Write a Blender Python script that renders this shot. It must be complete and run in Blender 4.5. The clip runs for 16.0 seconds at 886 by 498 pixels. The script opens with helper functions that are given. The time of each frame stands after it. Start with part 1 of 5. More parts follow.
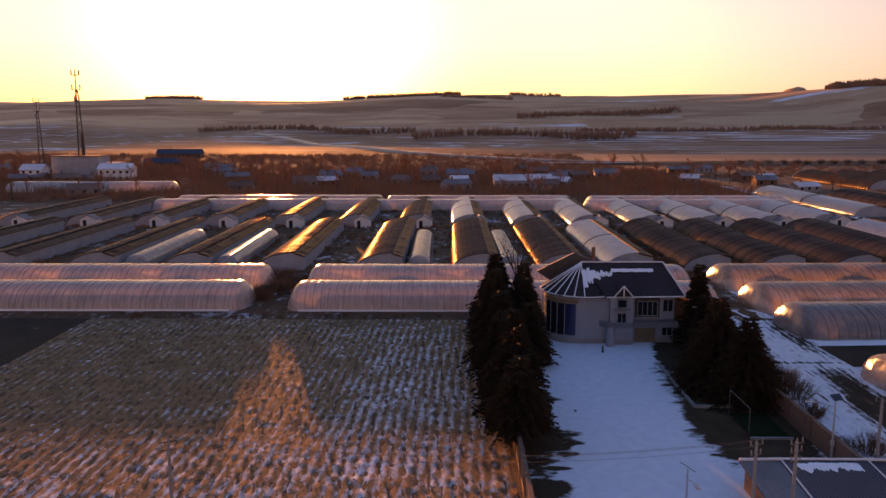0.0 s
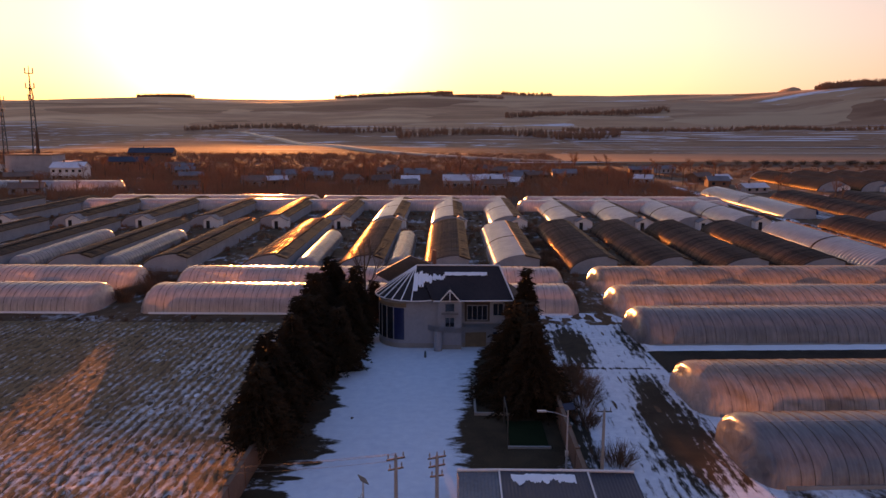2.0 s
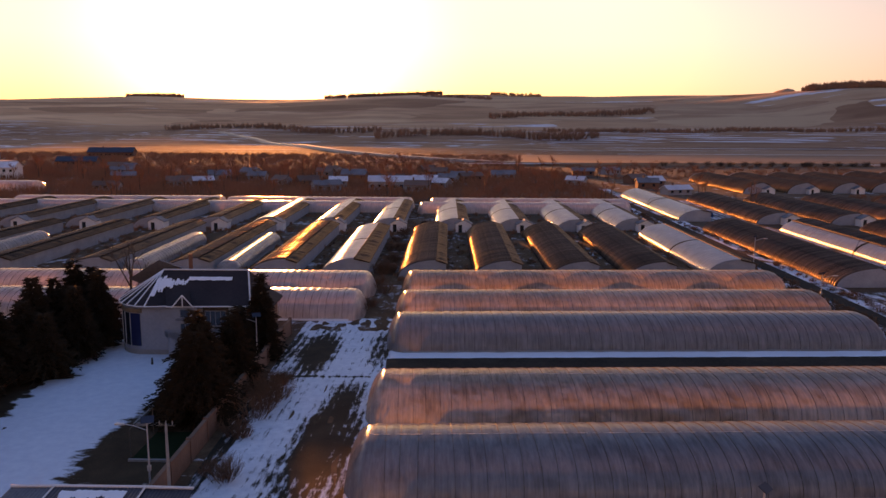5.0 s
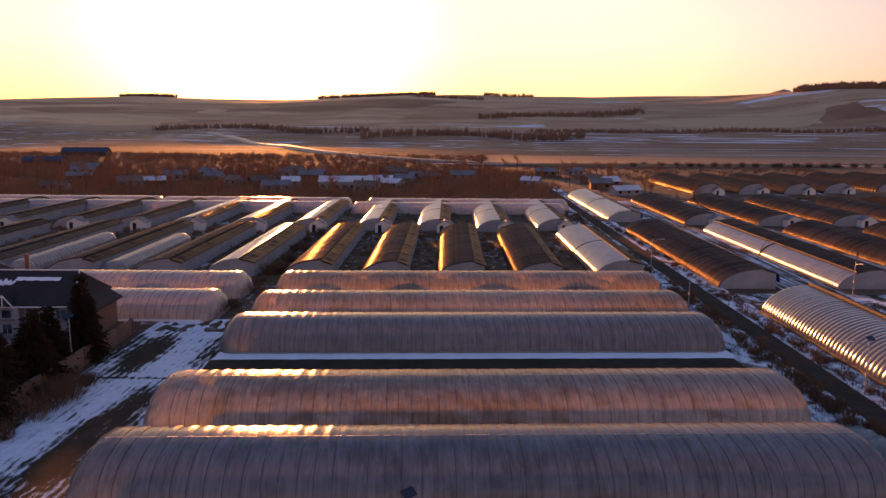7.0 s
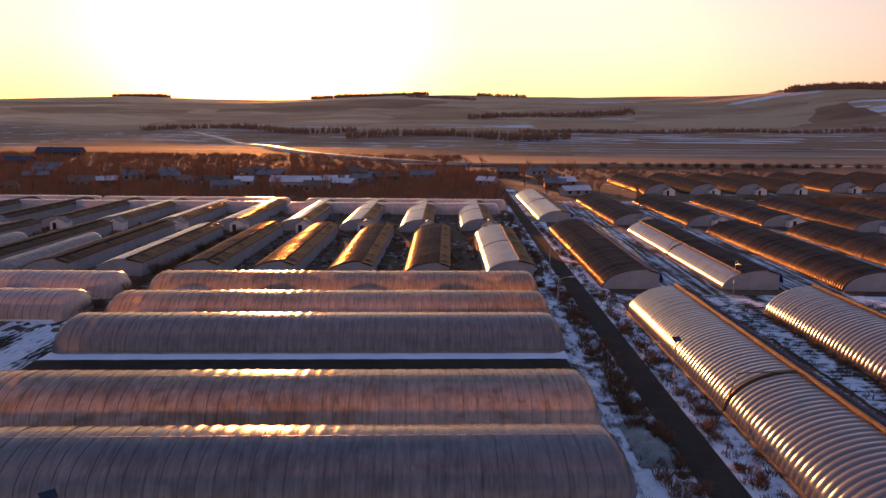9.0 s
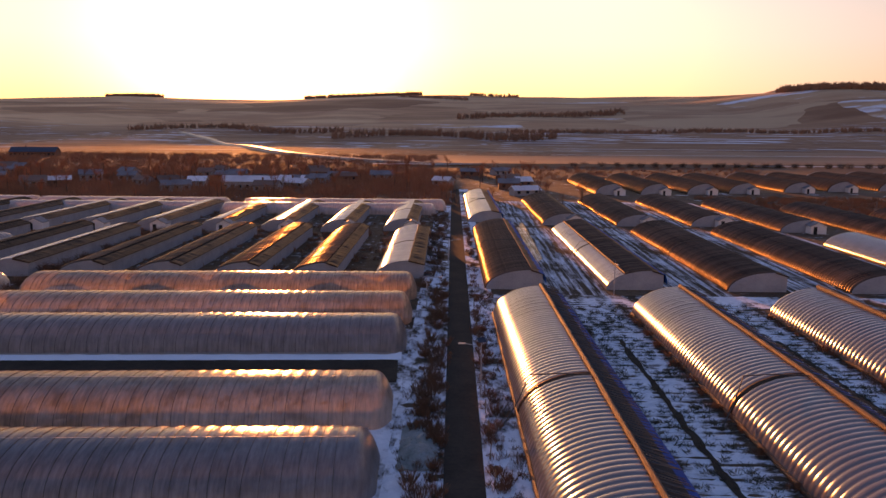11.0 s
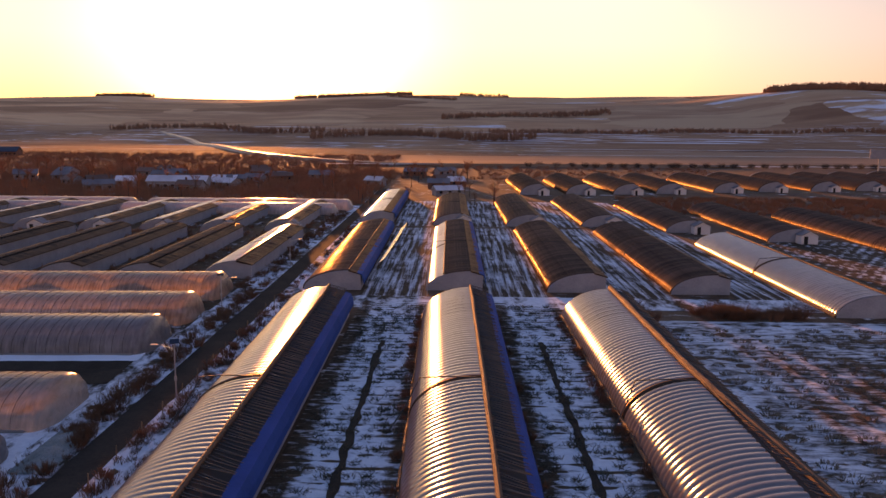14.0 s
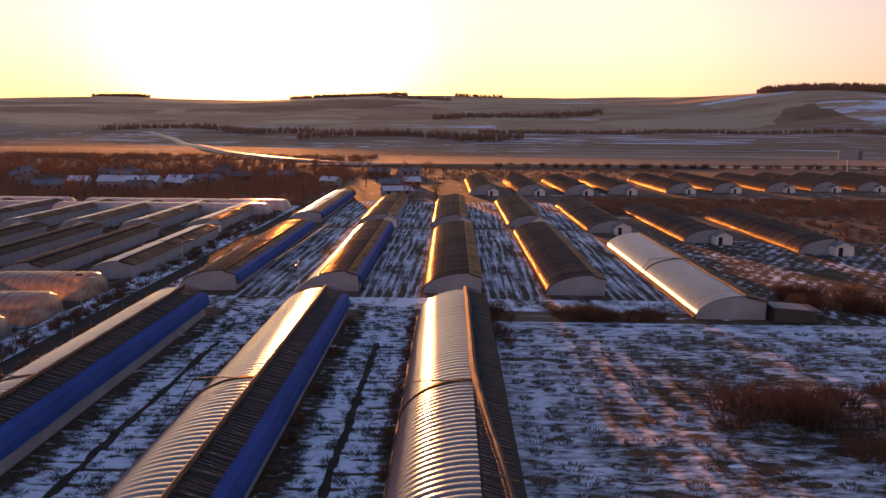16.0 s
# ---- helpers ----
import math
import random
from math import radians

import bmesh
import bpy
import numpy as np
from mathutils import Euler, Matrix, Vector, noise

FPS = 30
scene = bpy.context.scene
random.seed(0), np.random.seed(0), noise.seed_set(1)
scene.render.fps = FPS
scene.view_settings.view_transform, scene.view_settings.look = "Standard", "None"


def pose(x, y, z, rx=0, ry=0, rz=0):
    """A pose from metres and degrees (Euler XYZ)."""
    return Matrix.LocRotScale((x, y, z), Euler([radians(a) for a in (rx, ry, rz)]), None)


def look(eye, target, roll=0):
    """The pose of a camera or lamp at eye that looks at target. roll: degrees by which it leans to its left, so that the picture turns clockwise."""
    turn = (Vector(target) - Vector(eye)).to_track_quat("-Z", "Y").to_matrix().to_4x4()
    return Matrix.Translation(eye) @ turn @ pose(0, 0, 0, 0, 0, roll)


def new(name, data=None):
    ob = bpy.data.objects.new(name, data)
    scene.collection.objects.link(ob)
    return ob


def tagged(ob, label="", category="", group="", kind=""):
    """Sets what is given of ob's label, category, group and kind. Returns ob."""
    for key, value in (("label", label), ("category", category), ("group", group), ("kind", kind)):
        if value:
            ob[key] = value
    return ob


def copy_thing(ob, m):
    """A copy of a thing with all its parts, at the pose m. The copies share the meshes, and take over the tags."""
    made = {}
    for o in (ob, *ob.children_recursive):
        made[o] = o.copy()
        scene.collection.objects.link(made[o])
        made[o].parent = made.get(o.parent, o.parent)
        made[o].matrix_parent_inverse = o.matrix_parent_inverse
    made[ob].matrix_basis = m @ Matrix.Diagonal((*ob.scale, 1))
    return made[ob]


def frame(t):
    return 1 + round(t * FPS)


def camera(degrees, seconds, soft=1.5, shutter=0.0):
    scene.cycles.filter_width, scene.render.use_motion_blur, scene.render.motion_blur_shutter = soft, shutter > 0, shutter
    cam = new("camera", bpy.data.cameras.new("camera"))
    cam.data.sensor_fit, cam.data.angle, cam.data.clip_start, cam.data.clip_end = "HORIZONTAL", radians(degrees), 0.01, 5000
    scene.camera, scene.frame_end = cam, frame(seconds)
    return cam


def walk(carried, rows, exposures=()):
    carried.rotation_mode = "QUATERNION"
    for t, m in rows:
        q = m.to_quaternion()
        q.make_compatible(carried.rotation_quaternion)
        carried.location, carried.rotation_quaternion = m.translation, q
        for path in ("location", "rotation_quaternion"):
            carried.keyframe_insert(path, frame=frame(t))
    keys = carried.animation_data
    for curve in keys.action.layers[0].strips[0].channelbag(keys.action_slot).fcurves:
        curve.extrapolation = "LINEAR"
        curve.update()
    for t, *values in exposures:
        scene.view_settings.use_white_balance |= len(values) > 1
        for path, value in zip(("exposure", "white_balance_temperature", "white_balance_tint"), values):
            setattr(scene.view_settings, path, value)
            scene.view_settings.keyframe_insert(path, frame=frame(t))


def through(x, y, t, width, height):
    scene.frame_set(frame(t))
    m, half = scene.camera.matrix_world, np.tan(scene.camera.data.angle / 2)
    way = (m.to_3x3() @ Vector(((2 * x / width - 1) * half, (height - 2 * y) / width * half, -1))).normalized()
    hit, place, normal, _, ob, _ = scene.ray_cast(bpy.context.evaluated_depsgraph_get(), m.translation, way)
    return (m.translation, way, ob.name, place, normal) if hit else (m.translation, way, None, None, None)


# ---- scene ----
cam = camera(60.0, 16.0)
PATH = [
    (0.0, 2.009, -2.483, 26.407, 0.864, -9.242, 0.009),
    (0.5, 7.191, -2.169, 26.438, 0.823, -9.266, 0.062),
    (1.0, 12.321, -1.761, 26.504, 0.791, -9.284, 0.110),
    (1.5, 17.425, -1.297, 26.588, 0.766, -9.296, 0.154),
    (2.0, 22.521, -0.811, 26.678, 0.747, -9.303, 0.195),
    (2.5, 27.617, -0.325, 26.765, 0.734, -9.306, 0.231),
    (3.0, 32.720, 0.143, 26.842, 0.724, -9.305, 0.265),
    (3.5, 37.828, 0.583, 26.907, 0.718, -9.302, 0.295),
    (4.0, 42.939, 0.988, 26.956, 0.714, -9.297, 0.322),
    (6.5, 68.328, 2.509, 27.024, 0.707, -9.259, 0.420),
    (7.0, 73.336, 2.739, 27.018, 0.705, -9.251, 0.434),
    (7.5, 78.315, 2.959, 27.012, 0.703, -9.244, 0.446),
    (8.0, 83.263, 3.173, 27.007, 0.699, -9.238, 0.456),
    (8.5, 88.187, 3.385, 27.006, 0.695, -9.233, 0.466),
    (9.0, 93.089, 3.600, 27.010, 0.690, -9.229, 0.474),
    (11.5, 117.599, 4.752, 27.097, 0.669, -9.224, 0.508),
    (12.0, 122.574, 4.990, 27.122, 0.669, -9.225, 0.513),
    (12.5, 127.596, 5.225, 27.146, 0.673, -9.225, 0.519),
    (13.0, 132.670, 5.451, 27.168, 0.680, -9.226, 0.525),
    (13.5, 137.799, 5.667, 27.188, 0.692, -9.225, 0.531),
    (14.0, 142.979, 5.868, 27.206, 0.711, -9.224, 0.538),
    (14.5, 148.200, 6.055, 27.224, 0.737, -9.220, 0.545),
    (15.0, 153.443, 6.227, 27.245, 0.772, -9.214, 0.552),
    (15.5, 158.680, 6.389, 27.276, 0.817, -9.205, 0.561),
    (16.0, 163.870, 6.547, 27.323, 0.874, -9.192, 0.570),
]
walk(cam, [(t, pose(x, y, z, 90 + pitch, 0, yaw) @ pose(0, 0, 0, 0, 0, roll)) for t, x, y, z, yaw, pitch, roll in PATH],
     [(0.0, 1.22, 14000, 36), (16.0, 1.22, 14000, 36)])

# ---- light: a sun just clear of the hills, clear cold sky ----
SUN_AZ, SUN_EL = -13.5, 3.7          # degrees from +y towards +x, and above the horizon
SUN = Vector((math.sin(radians(SUN_AZ)) * math.cos(radians(SUN_EL)), math.cos(radians(SUN_AZ)) * math.cos(radians(SUN_EL)), math.sin(radians(SUN_EL))))
SKY_STRENGTH, SUN_STRENGTH = 0.03, 3.6

world = bpy.data.worlds.new("sky")
scene.world = world
world.use_nodes = True
wn, wl = world.node_tree.nodes, world.node_tree.links
wn.clear()
sky = wn.new("ShaderNodeTexSky")
sky.sky_type, sky.sun_disc = "NISHITA", False
sky.sun_elevation, sky.sun_rotation = radians(SUN_EL), radians(SUN_AZ)
sky.air_density, sky.dust_density, sky.ozone_density = 1.0, 1.2, 2.0
sky_bg = wn.new("ShaderNodeBackground")
sky_bg.inputs["Strength"].default_value = SKY_STRENGTH
wl.new(sky.outputs[0], sky_bg.inputs["Color"])
# the bright aureole of the sun in thin haze, strongest in the low air, and the blue dome above
tc = wn.new("ShaderNodeTexCoord")
dot = wn.new("ShaderNodeVectorMath")
dot.operation = "DOT_PRODUCT"
dot.inputs[1].default_value = SUN
wl.new(tc.outputs["Generated"], dot.inputs[0])


def sky_ramp(fac, stops):
    node = wn.new("ShaderNodeValToRGB")
    node.color_ramp.interpolation = "B_SPLINE"
    node.color_ramp.elements[0].position, node.color_ramp.elements[0].color = stops[0][0], (*stops[0][1], 1)
    node.color_ramp.elements[1].position, node.color_ramp.elements[1].color = stops[-1][0], (*stops[-1][1], 1)
    for p, c in stops[1:-1]:
        node.color_ramp.elements.new(p).color = (*c, 1)
    wl.new(fac, node.inputs["Fac"])
    return node.outputs["Color"]


glow = sky_ramp(dot.outputs["Value"], ((0.0, (0.30, 0.18, 0.125)), (0.55, (0.20, 0.16, 0.135)), (0.74, (0.21, 0.232, 0.28)), (0.84, (0.295, 0.31, 0.335)), (0.92, (0.425, 0.425, 0.40)), (0.965, (0.60, 0.52, 0.35)), (0.985, (0.95, 0.80, 0.52)), (1.0, (2.8, 2.1, 1.25))))
high = wn.new("ShaderNodeSeparateXYZ")
wl.new(tc.outputs["Generated"], high.inputs[0])
low_air = sky_ramp(high.outputs["Z"], ((0.0, (1.05, 0.78, 0.55)), (0.05, (1.02, 0.88, 0.76)), (0.13, (0.90, 1.0, 1.18)), (0.20, (0.54, 0.70, 1.0)), (0.34, (0.19, 0.27, 0.52)), (0.6, (0.02, 0.038, 0.09)), (1.0, (0, 0, 0))))
dome = sky_ramp(high.outputs["Z"], ((0.0, (0.01, 0.012, 0.02)), (0.3, (0.012, 0.062, 0.18)), (1.0, (0.003, 0.074, 0.30))))
lit = wn.new("ShaderNodeMix")
lit.data_type, lit.blend_type = "RGBA", "MULTIPLY"
lit.inputs[0].default_value = 1.0
wl.new(glow, lit.inputs[6])
wl.new(low_air, lit.inputs[7])
total = wn.new("ShaderNodeMix")
total.data_type, total.blend_type = "RGBA", "ADD"
total.inputs[0].default_value = 1.0
wl.new(lit.outputs[2], total.inputs[6])
wl.new(dome, total.inputs[7])
glow_bg = wn.new("ShaderNodeBackground")
wl.new(total.outputs[2], glow_bg.inputs["Color"])
both = wn.new("ShaderNodeAddShader")
wl.new(sky_bg.outputs[0], both.inputs[0])
wl.new(glow_bg.outputs[0], both.inputs[1])
wout = wn.new("ShaderNodeOutputWorld")
wl.new(both.outputs[0], wout.inputs["Surface"])

sun = new("sun", bpy.data.lights.new("sun", "SUN"))
sun.data.energy, sun.data.angle, sun.data.color = SUN_STRENGTH, radians(0.9), (1.0, 0.46, 0.20)
sun.matrix_world = look(SUN * 400, (0, 0, 0))

# ---- materials ----
def shader(name):
    m = bpy.data.materials.new(name)
    m.use_nodes = True
    m.node_tree.nodes.clear()
    out = m.node_tree.nodes.new("ShaderNodeOutputMaterial")
    return m, m.node_tree.nodes, m.node_tree.links, out


def noise_tex(n, l, vec, scale, detail=4.0, rough=0.6):
    t = n.new("ShaderNodeTexNoise")
    t.inputs["Scale"].default_value, t.inputs["Detail"].default_value, t.inputs["Roughness"].default_value = scale, detail, rough
    l.new(vec, t.inputs["Vector"])
    return t.outputs["Fac"]


def coords(n, l, stretch=(1, 1, 1), turn=0.0, space="Object"):
    tcn, mp = n.new("ShaderNodeTexCoord"), n.new("ShaderNodeMapping")
    mp.inputs["Scale"].default_value, mp.inputs["Rotation"].default_value = stretch, (0, 0, radians(turn))
    l.new(tcn.outputs[space], mp.inputs["Vector"])
    return mp.outputs["Vector"]


def ramp_node(n, l, fac, stops):
    r = n.new("ShaderNodeValToRGB")
    r.color_ramp.elements[0].position, r.color_ramp.elements[0].color = stops[0][0], (*stops[0][1], 1)
    r.color_ramp.elements[1].position, r.color_ramp.elements[1].color = stops[-1][0], (*stops[-1][1], 1)
    for p, c in stops[1:-1]:
        r.color_ramp.elements.new(p).color = (*c, 1)
    l.new(fac, r.inputs["Fac"])
    return r.outputs["Color"]


def mix(n, l, fac, a, b, kind="MIX"):
    m = n.new("ShaderNodeMix")
    m.data_type, m.blend_type = "RGBA", kind
    for key, v in ((0, fac), (6, a), (7, b)):
        if isinstance(v, (int, float)):
            m.inputs[key].default_value = v
        elif isinstance(v, tuple):
            m.inputs[key].default_value = (*v, 1)
        else:
            l.new(v, m.inputs[key])
    return m.outputs[2]


def calc(n, l, op, a, b=0.0):
    m = n.new("ShaderNodeMath")
    m.operation = op
    for key, v in ((0, a), (1, b)):
        if isinstance(v, (int, float)):
            m.inputs[key].default_value = v
        else:
            l.new(v, m.inputs[key])
    return m.outputs[0]


def principled(n, l, out, color, rough, bump=None, depth=0.02, metal=0.0, spec=0.5):
    p = n.new("ShaderNodeBsdfPrincipled")
    if isinstance(color, tuple):
        p.inputs["Base Color"].default_value = (*color, 1)
    else:
        l.new(color, p.inputs["Base Color"])
    if isinstance(rough, (int, float)):
        p.inputs["Roughness"].default_value = rough
    else:
        l.new(rough, p.inputs["Roughness"])
    p.inputs["Metallic"].default_value, p.inputs["Specular IOR Level"].default_value = metal, spec
    if bump is not None:
        b = n.new("ShaderNodeBump")
        b.inputs["Strength"].default_value, b.inputs["Distance"].default_value = 1.0, depth
        l.new(bump, b.inputs["Height"])
        l.new(b.outputs[0], p.inputs["Normal"])
    l.new(p.outputs[0], out.inputs["Surface"])
    return p


def surface(name, a, b, scale=2.0, rough=0.85, depth=0.02, stretch=(1, 1, 1), fine=12.0, vary=0.0, metal=0.0, spec=0.4):
    """A worn matt surface: colour between a and b at two scales, with fine relief; vary: how far single pieces differ."""
    m, n, l, out = shader(name)
    v = coords(n, l, stretch)
    big, small = noise_tex(n, l, v, scale * 0.25, 3), noise_tex(n, l, v, scale * fine * 0.25, 5, 0.7)
    col = ramp_node(n, l, calc(n, l, "ADD", calc(n, l, "MULTIPLY", big, 0.55), calc(n, l, "MULTIPLY", small, 0.45)), ((0.32, a), (0.68, b)))
    if vary:
        info = n.new("ShaderNodeObjectInfo")
        col = mix(n, l, 1.0, col, ramp_node(n, l, info.outputs["Random"], ((0.0, (1 - vary,) * 3), (1.0, (1 + vary * 0.6,) * 3))), "MULTIPLY")
    principled(n, l, out, col, rough, small, depth, metal, spec)
    return m


def woven(name, a, b, rough=0.34, sheen=0.8, vary=0.4):
    """Quilt sewn of woven plastic and straw: dull from most sides, a soft shine at low angles."""
    m, n, l, out = shader(name)
    v = coords(n, l)
    big, small = noise_tex(n, l, v, 0.4, 3), noise_tex(n, l, v, 4.0, 5, 0.7)
    col = ramp_node(n, l, calc(n, l, "ADD", calc(n, l, "MULTIPLY", big, 0.55), calc(n, l, "MULTIPLY", small, 0.45)), ((0.34, a), (0.66, b)))
    info = n.new("ShaderNodeObjectInfo")
    col = mix(n, l, 1.0, col, ramp_node(n, l, info.outputs["Random"], ((0.0, (1 - vary,) * 3), (1.0, (1 + vary * 0.6,) * 3))), "MULTIPLY")
    dif, glo, fr, both_ = n.new("ShaderNodeBsdfDiffuse"), n.new("ShaderNodeBsdfGlossy"), n.new("ShaderNodeFresnel"), n.new("ShaderNodeMixShader")
    glo.distribution = "GGX"
    glo.inputs["Color"].default_value = (1.0, 0.76, 0.58, 1)
    l.new(ramp_node(n, l, small, ((0.3, (rough * 0.75,) * 3), (0.7, (rough * 1.3,) * 3))), glo.inputs["Roughness"])
    fr.inputs["IOR"].default_value = 1.45
    l.new(col, dif.inputs["Color"])
    l.new(calc(n, l, "MULTIPLY", fr.outputs[0], sheen), both_.inputs[0])
    l.new(dif.outputs[0], both_.inputs[1])
    l.new(glo.outputs[0], both_.inputs[2])
    bp = n.new("ShaderNodeBump")
    bp.inputs["Strength"].default_value, bp.inputs["Distance"].default_value = 0.5, 0.004
    l.new(small, bp.inputs["Height"])
    for node in (dif, glo):
        l.new(bp.outputs[0], node.inputs["Normal"])
    l.new(both_.outputs[0], out.inputs["Surface"])
    return m


def snowy(name, soil_a, soil_b, amount, scale=0.6, stretch=(1, 1, 1), turn=0.0, rows=None, soft=0.06, depth=0.06, bare=(), clean=((0.62, 0.65, 0.70), (0.80, 0.82, 0.85))):
    """Ground with old, broken snow on it: amount is the share under snow; rows=(spacing, turn, weight) keeps the snow to the furrows;
    bare: spots (x, y, rx, ry, weight) of the place where the snow has gone."""
    m, n, l, out = shader(name)
    v, iso = coords(n, l, stretch, turn), coords(n, l)
    f = calc(n, l, "ADD", calc(n, l, "MULTIPLY", noise_tex(n, l, v, scale, 8, 0.68), 0.62), calc(n, l, "MULTIPLY", noise_tex(n, l, iso, scale * 0.16, 4), 0.38))
    if rows:
        w = n.new("ShaderNodeTexWave")
        w.bands_direction = "X"
        w.inputs["Scale"].default_value, w.inputs["Distortion"].default_value = 2 * math.pi / 20.0 / rows[0], 2.2
        w.inputs["Detail"].default_value, w.inputs["Detail Scale"].default_value = 2.0, 1.0
        l.new(coords(n, l, (1, 1, 1), rows[1]), w.inputs["Vector"])
        f = calc(n, l, "ADD", f, calc(n, l, "MULTIPLY", calc(n, l, "SUBTRACT", w.outputs["Fac"], 0.5), rows[2]))
    for cx, cy, rx, ry, weight in bare:
        place, off, size = n.new("ShaderNodeNewGeometry"), n.new("ShaderNodeVectorMath"), n.new("ShaderNodeVectorMath")
        off.operation, size.operation = "MULTIPLY_ADD", "LENGTH"
        off.inputs[1].default_value, off.inputs[2].default_value = (1 / rx, 1 / ry, 0), (-cx / rx, -cy / ry, 0)
        l.new(place.outputs["Position"], off.inputs[0])
        l.new(off.outputs[0], size.inputs[0])
        gone = n.new("ShaderNodeMapRange")
        gone.interpolation_type = "SMOOTHSTEP"
        gone.inputs["From Min"].default_value, gone.inputs["From Max"].default_value = 1.45, 0.35
        gone.inputs["To Min"].default_value, gone.inputs["To Max"].default_value = 0.0, -weight
        l.new(size.outputs["Value"], gone.inputs["Value"])
        f = calc(n, l, "ADD", f, gone.outputs[0])
    edge = 0.5 + (0.5 - amount) * 0.5
    mask = ramp_node(n, l, f, ((edge - soft, (0, 0, 0)), (edge + soft, (1, 1, 1))))
    grit = noise_tex(n, l, iso, 6.0, 6, 0.75)
    soil = ramp_node(n, l, calc(n, l, "ADD", calc(n, l, "MULTIPLY", noise_tex(n, l, iso, 0.35, 3), 0.5), calc(n, l, "MULTIPLY", grit, 0.5)), ((0.35, soil_a), (0.65, soil_b)))
    snow = ramp_node(n, l, noise_tex(n, l, iso, 1.1, 5), ((0.3, clean[0]), (0.7, clean[1])))
    col = mix(n, l, mask, soil, snow)
    height = calc(n, l, "ADD", calc(n, l, "MULTIPLY", mask, 0.6), grit)
    principled(n, l, out, col, 0.92, height, depth, 0.0, 0.08)
    return m


def film(name, tint, clear=0.45, gloss=0.16, rough=0.28, dirt=0.5, through=(1.5, 1.15, 0.9), axis=0, open_=0.35, sheen=0.55):
    """Milky greenhouse film: lets light through diffusely, shines at low angles, dusty."""
    m, n, l, out = shader(name)
    v = coords(n, l)
    spots, streak = noise_tex(n, l, v, 0.35, 4), noise_tex(n, l, coords(n, l, (2.6, 0.35, 0.35) if axis == 0 else (0.35, 2.6, 0.35)), 1.2, 5, 0.65)
    dusty = calc(n, l, "ADD", calc(n, l, "MULTIPLY", spots, 0.35), calc(n, l, "MULTIPLY", streak, 0.65))
    col = ramp_node(n, l, dusty, ((0.36, tuple(c * (1 - 0.9 * dirt) for c in tint)), (0.64, tint)))
    dif, tra, glo = n.new("ShaderNodeBsdfDiffuse"), n.new("ShaderNodeBsdfTranslucent"), n.new("ShaderNodeBsdfGlossy")
    l.new(col, dif.inputs["Color"])
    l.new(mix(n, l, 1.0, col, through, "MULTIPLY"), tra.inputs["Color"])
    glo.inputs["Color"].default_value = (1, 1, 1, 1)
    l.new(ramp_node(n, l, dusty, ((0.3, (rough * 0.7,) * 3), (0.7, (rough * 1.5,) * 3))), glo.inputs["Roughness"])
    # a second, wider lobe for the dust on the film
    wide, lobes = n.new("ShaderNodeBsdfGlossy"), n.new("ShaderNodeMixShader")
    wide.inputs["Color"].default_value, wide.inputs["Roughness"].default_value = (1, 1, 1, 1), 0.29
    glo.distribution = wide.distribution = "BECKMANN"
    lobes.inputs[0].default_value = 0.5
    l.new(glo.outputs[0], lobes.inputs[1])
    l.new(wide.outputs[0], lobes.inputs[2])
    a = n.new("ShaderNodeMixShader")
    a.inputs[0].default_value = clear
    l.new(dif.outputs[0], a.inputs[1])
    l.new(tra.outputs[0], a.inputs[2])
    fr = n.new("ShaderNodeFresnel")
    fr.inputs["IOR"].default_value = 1.45
    b = n.new("ShaderNodeMixShader")
    l.new(calc(n, l, "ADD", calc(n, l, "MULTIPLY", fr.outputs[0], sheen), gloss * 0.3), b.inputs[0])
    l.new(a.outputs[0], b.inputs[1])
    l.new(lobes.outputs[0], b.inputs[2])
    bp = n.new("ShaderNodeBump")
    bp.inputs["Strength"].default_value, bp.inputs["Distance"].default_value = 0.6, 0.04 if axis == 0 else 0.012
    l.new(noise_tex(n, l, v, 1.6, 3), bp.inputs["Height"])
    for s in (dif, tra, glo, wide):
        l.new(bp.outputs[0], s.inputs["Normal"])
    see = n.new("ShaderNodeBsdfTransparent")
    see.inputs["Color"].default_value = (0.95, 0.93, 0.90, 1)
    c = n.new("ShaderNodeMixShader")
    l.new(ramp_node(n, l, dusty, ((0.36, (open_ * 1.25,) * 3), (0.64, (open_ * 0.75,) * 3))), c.inputs[0])
    l.new(b.outputs[0], c.inputs[1])
    l.new(see.outputs[0], c.inputs[2])
    l.new(c.outputs[0], out.inputs["Surface"])
    return m


FILM_MILKY = film("milky_film", (0.50, 0.47, 0.43), 0.66, 0.02, 0.19, 0.5, (1.45, 1.14, 0.90), 0, 0.36, 0.5)
FILM_WHITE = film("white_film", (0.72, 0.67, 0.65), 0.50, 0.04, 0.22, 0.35, (1.25, 1.08, 0.96), 0, 0.22, 0.6)
FILM_WHITE_ROW = film("white_row_film", (0.50, 0.47, 0.47), 0.35, 0.06, 0.20, 0.35, (1.2, 1.05, 0.9), 1, 0.08, 0.9)
FILM_PINK = film("aged_film", (0.40, 0.395, 0.375), 0.60, 0.02, 0.19, 0.5, (1.4, 1.14, 0.92), 0, 0.34, 0.5)
FILM_DUSTY = film("dusty_film", (0.31, 0.31, 0.315), 0.45, 0.02, 0.19, 0.45, (1.15, 1.08, 1.0), 0, 0.14, 0.5)
FILM_DIM = film("dim_film", (0.235, 0.255, 0.275), 0.36, 0.02, 0.19, 0.5, (1.15, 1.08, 1.0), 0, 0.22, 0.5)
